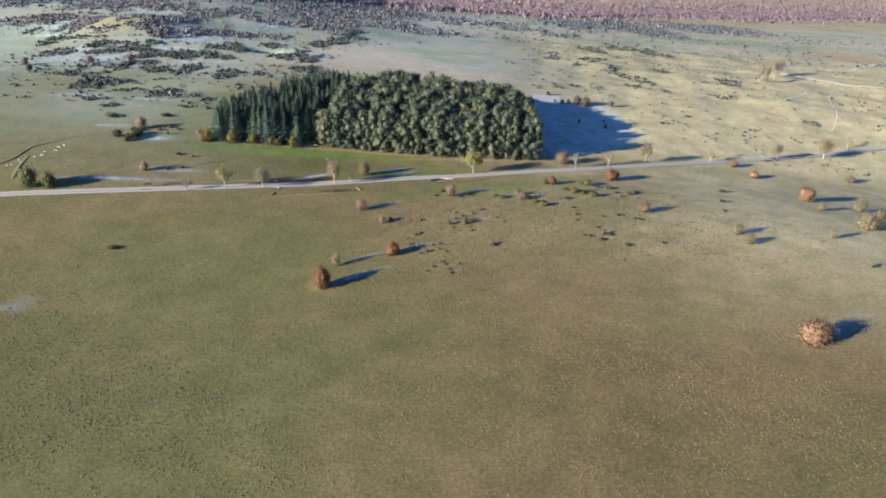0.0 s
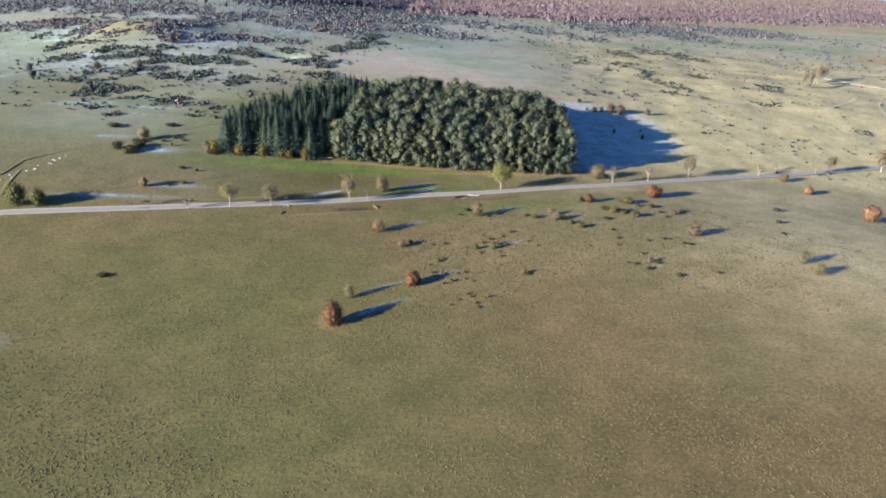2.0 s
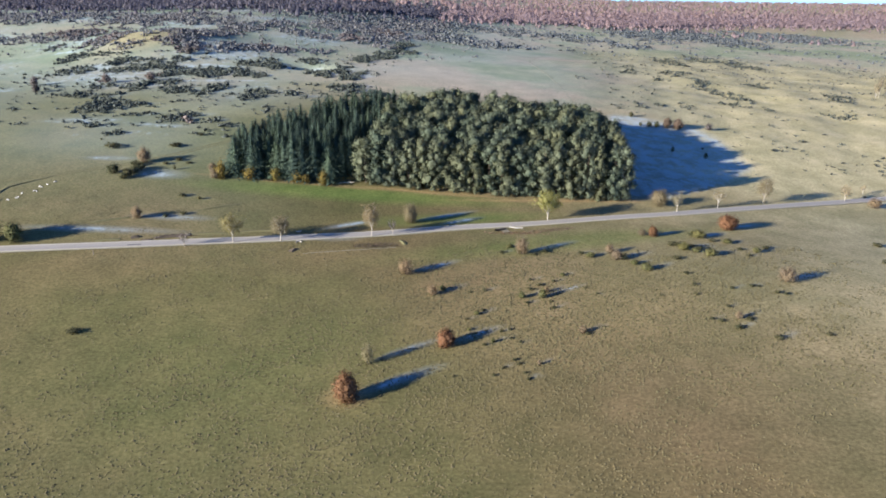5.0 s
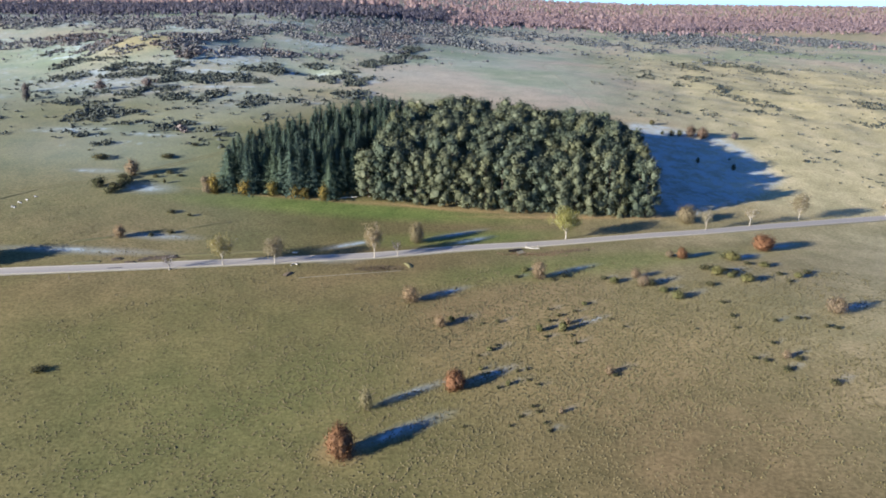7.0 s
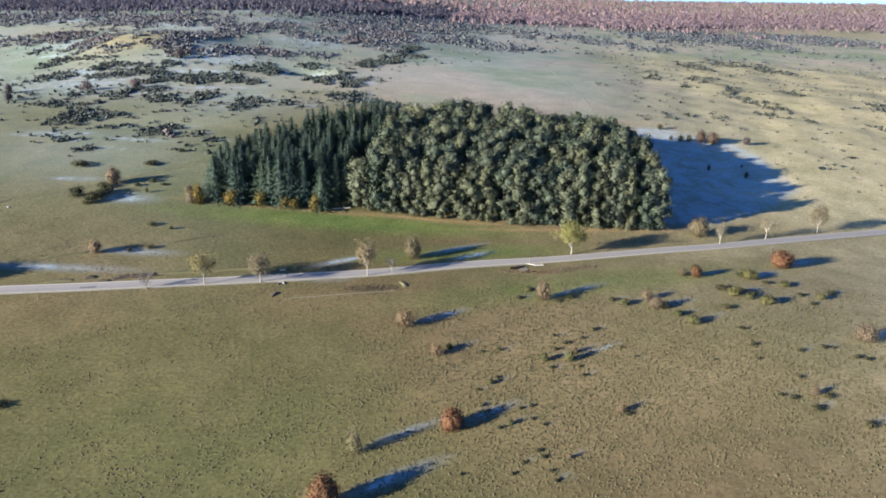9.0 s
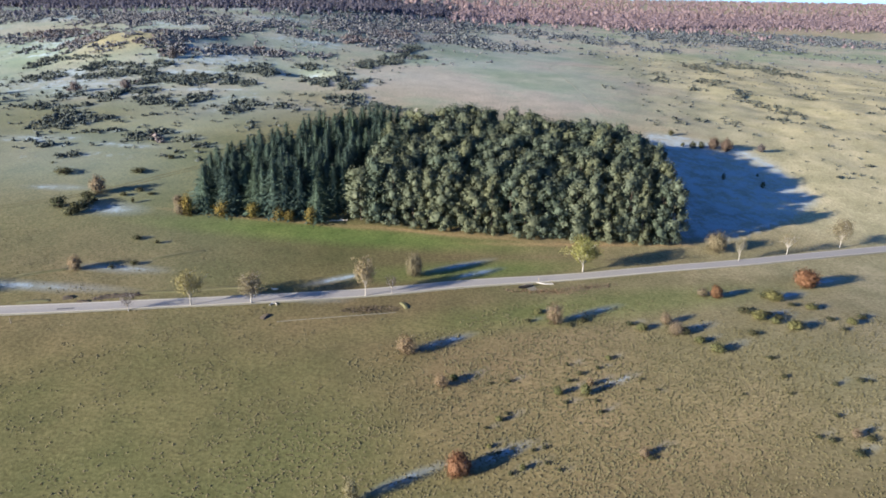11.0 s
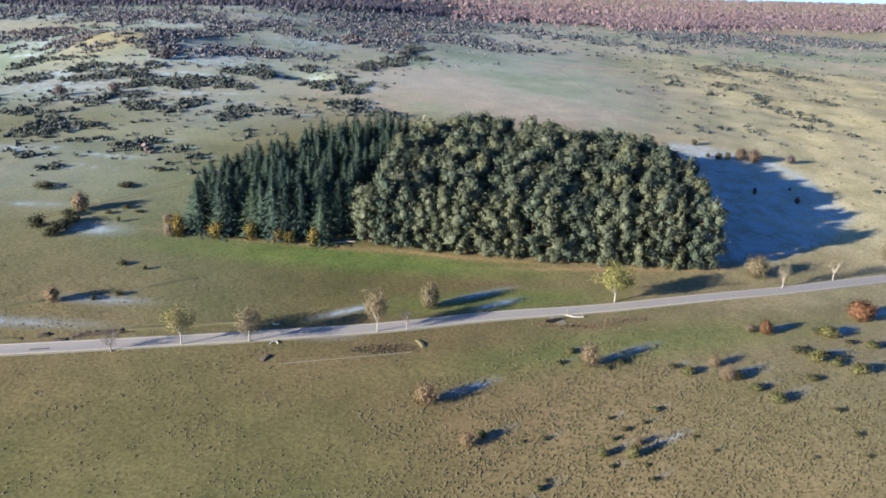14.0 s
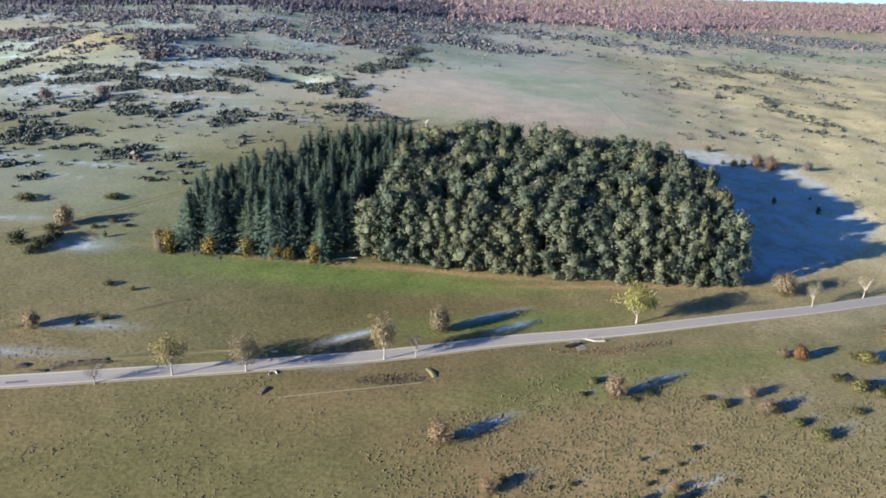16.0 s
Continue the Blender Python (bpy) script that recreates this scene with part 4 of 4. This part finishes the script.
# front row in the shaded copy, painting the blue shade along the forest's foot
cover("forest_fringe", far_trees(17, 1500, -100, 1500, lambda x: wood_edge(x) - 12, 40, (2.0, 3.4)), SHADED_BEECH, "bare trees along the edge of the forest, blue shade put into their colour", "forest", 17, 1, 1.3, 8, 0.3)
cover("distant_forest", far_trees(7, 10500, -2200, 3000, lambda x: wood_edge(x) + 330, 2600, (4.5, 7)), HAZED_BEECH, "distant red-brown forest at the skyline, haze put into its colour", "forest", 6, 1, 1.4, 6, 1.8)


def tussocks(seed, n, cx, cy, rx, ry, level, size, leaf=TUFT, height=0.5, label="dry brown grass tussocks dotting the pasture"):
    """Low tufts, thick in the middle of the stretch and thinning out round it."""
    r = np.random.RandomState(seed)
    a, d = r.uniform(0, 6.283, 9 * n), np.sqrt(r.rand(9 * n))
    x, y = cx + rx * d * np.cos(a), cy + ry * d * np.sin(a)
    v = sum(w * np.sin(x / q + seed) * np.sin(y / q * 1.2 + 2 * seed) for w, q in ((0.3, 29.0), (0.2, 13.0), (0.25, 5.1), (0.3, 2.3)))
    keep = np.flatnonzero(v > level + r.uniform(-0.5, 0.5, 9 * n) + 1.5 * np.maximum(0, d - 0.45))[:n]
    c, s = np.column_stack([x, y])[keep], r.uniform(*size, len(keep))
    base = np.column_stack([c, lay(c[:, 0], c[:, 1]) - 0.03])
    turn = r.uniform(0, 6.283, len(c))
    ring = [base + np.column_stack([np.cos(turn + q) * s, np.sin(turn + q) * s, 0 * s]) * r.uniform(0.75, 1.2, (len(c), 1)) for q in (0, 1.57, 3.14, 4.71)]
    top = base + np.column_stack([r.normal(size=(len(c), 2)) * 0.25 * s[:, None], height * s * r.uniform(0.7, 1.5, len(c)) + 0.03])
    v = np.stack(ring + [top], 1).reshape(-1, 3)
    k = 5 * np.arange(len(c))[:, None]
    f = np.concatenate([k + (p, (p + 1) % 4, 4) for p in range(4)])
    tagged(new("grass_tussocks", mesh_of("grass_tussocks", v, f, leaf)), label, "tussocks", kind="stuff")


tussocks(1, 19000, 40, 296, 115, 66, -0.15, (0.16, 0.43), height=0.58)
tussocks(2, 24000, -40, 220, 165, 120, 0.05, (0.14, 0.37), height=0.58)
tussocks(4, 11000, 30, 150, 150, 85, 0.15, (0.14, 0.32))
tussocks(3, 2200, -135, 345, 75, 40, 0.0, (0.13, 0.3))

# ---------- tracks ----------
ribbon("field_path", [(42, 819), (25, 761), (14, 712), (24, 646), (32, 594), (37, 547)], 0.8, EARTH_PATH, "faint dark footpath across the pale field", "path", 0.04)
ribbon("ridge_road", [(317, 738), (355, 808), (390, 805), (424, 813), (486, 878), (564, 971)], 5.5, GRAVEL, "pale gravel road over the dry slope", "track", 0.25)
ribbon("slope_track", [(316, 730), (347, 705), (362, 691), (397, 688), (450, 668)], 4.5, GRAVEL, "pale dirt track along the slope", "track", 0.25)
ribbon("slope_path", [(332, 655), (312, 619), (301, 581), (291, 559), (273, 528)], 1.0, PALE_PATH, "pale footpath down the slope", "path", 0.06)
ribbon("slope_path", [(255, 584), (274, 603), (291, 624), (301, 636)], 1.4, PALE_PATH, "pale footpath on the slope", "path", 0.06)
for off in (0.0, 1.6):
    ribbon("field_track", [(-260 - off, 335 + off), (-205 - off, 362 + off), (-177 - off, 380 + off), (-164 - off, 390 + off), (-153 - off, 402 + off), (-138 - off, 418 + off), (-124 - off, 432 + off)], 0.55, TURF, "dark wheel rut of a field track", "track", 0.05)
plant([broadleaf(71, PALE, PALE_BARK, 1500, 0.03, 0.08, 0.12, "poplar_tree"), broadleaf(72, TAN, PALE_BARK, 1500, 0.03, 0.08, 0.12, "poplar_tree")],
      [(269, 660, 5, 13), (274, 666, 5, 16), (281, 671, 5, 14), (293, 687, 6, 15), (295, 698, 6, 18), (301, 706, 6, 17), (307, 710, 9, 16), (315, 724, 8, 15)], "pale straw-coloured poplar in a small grove", "tree", "poplars of the grove", sink=0)


# ---------- small things by the road ----------
def box(sx, sy, sz, bevel=0.04, base=0.0):
    bm = bmesh.new()
    bmesh.ops.create_cube(bm, size=1)
    for v in bm.verts:
        v.co = Vector((v.co.x * sx, v.co.y * sy, (v.co.z + 0.5) * sz + base))
    bmesh.ops.bevel(bm, geom=bm.edges[:], offset=bevel, segments=1, affect="EDGES")
    out = [tuple(v.co) for v in bm.verts], [tuple(v.index for v in f.verts) for f in bm.faces]
    bm.free()
    return out


def moved(shape, x=0.0, y=0.0, z=0.0, turn=0.0):
    m = pose(x, y, z, 0, 0, turn)
    return [tuple(m @ Vector(v)) for v in shape[0]], shape[1]


def culvert():
    """Concrete head with a dark pipe and two wings."""
    root = new("culvert")
    part("headwall", *moved(box(2.4, 0.35, 1.1, 0.05, -0.3)), CONCRETE, root)
    part("pipe_mouth", *tube([(0, -0.26, 0.25), (0, 0.2, 0.25)], (0.36, 0.36), 12), SOIL, root)
    part("wing_wall", *moved(box(0.3, 1.8, 0.7, 0.05, -0.3), 1.3, -0.8, 0, 20), CONCRETE, root)
    part("wing_wall", *moved(box(0.3, 1.8, 0.7, 0.05, -0.3), -1.3, -0.8, 0, -20), CONCRETE, root)
    return root


first = culvert()
first.matrix_basis = pose(-77.1, 330.8, z_of(-77.1, 330.8), 0, 0, 18) @ Matrix.Scale(0.6, 4)
tagged(first, "small concrete culvert under the road edge", "culvert", "culverts of the road")
second = copy_thing(first, Matrix.Identity(4))
second.matrix_basis = pose(-79.0, 338.7, z_of(-79.0, 338.7), 0, 0, 198) @ Matrix.Scale(0.6, 4)


def bank(points, height, label, mat=SOIL):
    """A low scarp of bare earth: broken face, turf lip."""
    r = random.Random(len(points))
    v, f = [], []
    pts = [Vector((*p, 0)) for p in points]
    fine = [a.lerp(b, i / 6) for a, b in zip(pts, pts[1:]) for i in range(6)] + [pts[-1]]
    for i, p in enumerate(fine):
        d = (fine[min(i + 1, len(fine) - 1)] - fine[max(i - 1, 0)]).normalized()
        s = Vector((-d.y, d.x, 0))
        k = math.sin(math.pi * (i + 0.5) / len(fine)) ** 0.5 * r.uniform(0.75, 1.1)
        for out, up in ((-0.7, -0.15), (-0.15, 0.25 * height * k), (0.1, height * k), (0.8, height * k * 0.8), (1.8, -0.1)):
            q = p + s * out * r.uniform(0.85, 1.15)
            v.append((q.x, q.y, z_of(q.x, q.y) + up))
    for i in range(len(fine) - 1):
        for j in range(4):
            a = i * 5 + j
            f.append((a, a + 5, a + 6, a + 1))
    tagged(new("earth_bank", mesh_of("earth_bank", v, f, mat)), label, "bank", "earth banks by the road")


bank([(-126.8, 322.9), (-123.8, 324.8), (-119.7, 326.4), (-115.6, 328.2)], 0.9, "dark broken earth bank beside the road")
bank([(-135.0, 322.0), (-132.5, 323.1)], 0.8, "dark broken earth bank beside the road")
bank([(-130.4, 321.0), (-127.3, 321.7)], 0.5, "dark broken earth bank beside the road")
bank([(-77.2, 322.0), (-76.6, 323.5), (-76.0, 325.0)], 0.5, "dark broken ditch edge in the grass")
bank([(-41.6, 338.2), (-40.1, 336.3), (-39.3, 334.6)], 0.45, "turf-covered ditch edge in the grass", TURF)

bank([(-154.4, 330.7), (-148.5, 334.2), (-142.6, 337.5)], 0.5, "low grassy scarp with a dark foot", TURF)
bank([(-145.7, 317.2), (-141.7, 319.0), (-138.0, 320.4)], 0.45, "turf-covered ditch edge in the grass", TURF)
bank([(-115.9, 328.3), (-110.0, 330.3), (-104.0, 332.2)], 0.4, "turf-covered ditch edge in the grass", TURF)
bank([(-121.3, 348.5), (-113.4, 354.2), (-108.0, 357.6)], 0.45, "low grassy scarp with a dark foot", TURF)
bank([(-100.0, 333.5), (-93.2, 336.2), (-86.0, 338.1)], 0.35, "turf-covered ditch edge in the grass", TURF)
ribbon("cattle_path", [(-73.3, 321.8), (-60.7, 326.2), (-50.6, 329.4), (-41.8, 332.3)], 0.25, RUT, "narrow pale cattle path in the grass", "path", 0.05)
ribbon("road_patch", [(-133.5, 316.6), (-131.5, 317.3), (-129.3, 317.9)], 0.8, TAR, "dark tar patch on the pale road", "road patch", 0.27)
ribbon("gravel_apron", [(-5.9, 360.5), (-3.5, 357.0), (-2.1, 352.7)], 2.6, RUT, "worn earth field entrance", "field entrance", 0.08)
ribbon("kerb_wall", [(-1.4, 358.8), (1.5, 356.6), (4.0, 358.3)], 0.4, CONCRETE, "broken pale concrete edging", "edging", 0.3)

pile = new("log_pile")
pr = random.Random(4)
for i in range(9):
    x, y, z = -5.6 + 0.45 * (i % 5), 354.2 + 0.3 * (i % 5) * 0.4, 0.2 + 0.36 * (i // 5)
    a = pr.uniform(-0.2, 0.2)
    part("log", *tube([(x - 4.0 * 0.3, y - 1.0 + a, z), (x + 0.2, y + 0.1, z + 0.02), (x + 1.5, y + 1.0 - a, z)], (0.2, 0.18, 0.16), 8), SOIL, pile)
pile.matrix_basis = pose(0, 0, z_of(-4.5, 357.1))
tagged(pile, "dark heap of old logs at the field entrance", "log pile")


def post(x, y, h, lean):
    root = new("fence_post", mesh_of("fence_post", *tube([(0, 0, -0.2), (0.01, 0, h * 0.6), (0, 0.01, h)], (0.11, 0.10, 0.08), 8), WOOD))
    root.matrix_basis = pose(x, y, z_of(x, y), lean, 0, 0)
    tagged(root, "grey weathered wooden post in the grass", "post", "posts by the road")


for k, (x, y) in enumerate([(-0.6, 359.6), (3.5, 358.3), (-141.7, 308.8)]):
    post(x, y, 1.3 + 0.1 * (k % 3), 4 * (k % 3 - 1))


def reeds(cx, cy, rx, ry, turn, n, seed, label):
    """Upright withered stalks in a patch."""
    r = np.random.RandomState(seed)
    a, d = r.uniform(0, 6.283, n), 1.25 * r.rand(n) ** 0.8
    c, s = math.cos(radians(turn)), math.sin(radians(turn))
    u, w = rx * d * np.cos(a), ry * d * np.sin(a)
    x, y = cx + u * c - w * s, cy + u * s + w * c
    h = r.uniform(0.1, 0.3, n)
    base = np.column_stack([x, y, lay(x, y)])
    side = r.normal(size=(n, 3)) * (0.12, 0.12, 0)
    tip = base + np.column_stack([r.normal(size=n) * 0.15, r.normal(size=n) * 0.15, h])
    v = np.stack([base - side, base + side, tip], 1).reshape(-1, 3)
    ob = new("withered_weeds", mesh_of("withered_weeds", v, np.arange(3 * n).reshape(-1, 3), WEED))
    tagged(ob, label, "weeds", kind="stuff")


reeds(-49.2, 332.6, 7.0, 1.9, 14, 900, 1, "patch of withered red-brown weeds in the grass")
reeds(1.4, 352.4, 10, 1.9, 4, 650, 2, "withered red-brown weeds round the field entrance")
reeds(14.9, 357.7, 8, 1.8, 22, 500, 3, "withered red-brown weeds below the road")
reeds(-118.6, 327.1, 5, 0.8, 20, 300, 4, "withered weeds on the bank")


def snag(x, y, h):
    """A bleached broken trunk with two stubs."""
    root = new("dead_tree")
    part("trunk", *tube([(0, 0, -0.3), (0.1, 0, h * 0.5), (0.5, 0.1, h)], (0.55, 0.42, 0.2), 8), PALE_BARK, root)
    part("branch", *tube([(0.1, 0, h * 0.55), (-0.9, 0.2, h * 0.8)], (0.2, 0.06), 6), PALE_BARK, root)
    part("branch", *tube([(0.3, 0, h * 0.75), (1.6, -0.2, h * 1.05)], (0.18, 0.05), 6), PALE_BARK, root)
    root.matrix_basis = pose(x, y, z_of(x, y))
    tagged(root, "bleached dead tree stump behind the wood", "dead tree")


snag(-60.0, 514.8, 3.8)
fallen = new("fallen_trunk")
part("trunk", *tube([(-3.6, -0.4, 0.25), (-1.0, 0.3, 0.45), (2.0, 0.6, 0.5), (4.2, 0.2, 0.75)], (0.28, 0.25, 0.2, 0.1), 8), PALE_BARK, fallen)
part("branch", *tube([(1.0, 0.5, 0.5), (2.4, 1.0, 1.2)], (0.1, 0.04), 5), PALE_BARK, fallen)
fallen.matrix_basis = pose(-72.3, 389.9, z_of(-72.3, 389.9), 0, 0, 8)
tagged(fallen, "pale fallen trunk at the foot of the wood", "fallen trunk")
plant([bush(81, BROWN, "hawthorn_tree", 34, 1900, 0.036, 0.7), bush(82, BROWN, "hawthorn_tree", 34, 1900, 0.036, 0.7)],
      [(-254, 537, 6, 6.5), (-229, 546, 6, 6.5), (-235, 622, 6, 7), (112, 515, 4, 4.5), (-295, 527, 5, 6), (-281, 506, 5, 5.5)], "lone brown hawthorn among the scrub", "tree", "lone hawthorns")


# ---------- ditch with stones on the cold side ----------
bank([(-207.0, 327.8), (-202.1, 340.4), (-201.5, 355.8), (-190.2, 370.6)], 0.4, "broken turf edge of the old ditch", TURF)
bank([(-190.8, 318.7), (-194.8, 332.3), (-197.3, 345.9)], 0.3, "broken turf edge of a side ditch", TURF)
sr = random.Random(9)
rock = None
for i in range(14):
    t = sr.random()
    x, y = -202 + 17 * t + sr.uniform(-1.5, 1.5), 328 + 38 * t + sr.uniform(-1.5, 1.5)
    m = pose(x, y, z_of(x, y) + 0.1, sr.uniform(0, 30), sr.uniform(0, 30), sr.uniform(0.2, 363.4)) @ Matrix.Diagonal((sr.uniform(0.3, 0.7), sr.uniform(0.3, 0.6), sr.uniform(0.25, 0.45), 1))
    if rock is None:
        rock = new("stone", mesh_of("stone", *lumps([(0, 0, 0)], [1.0], np.random.RandomState(5), ICO1, 0.8, 0.22), STONE))
        rock.matrix_basis = m
        tagged(rock, "pale rough field stone beside the ditch", "stone", "stones of the ditch")
    else:
        copy_thing(rock, Matrix.Identity(4)).matrix_basis = m
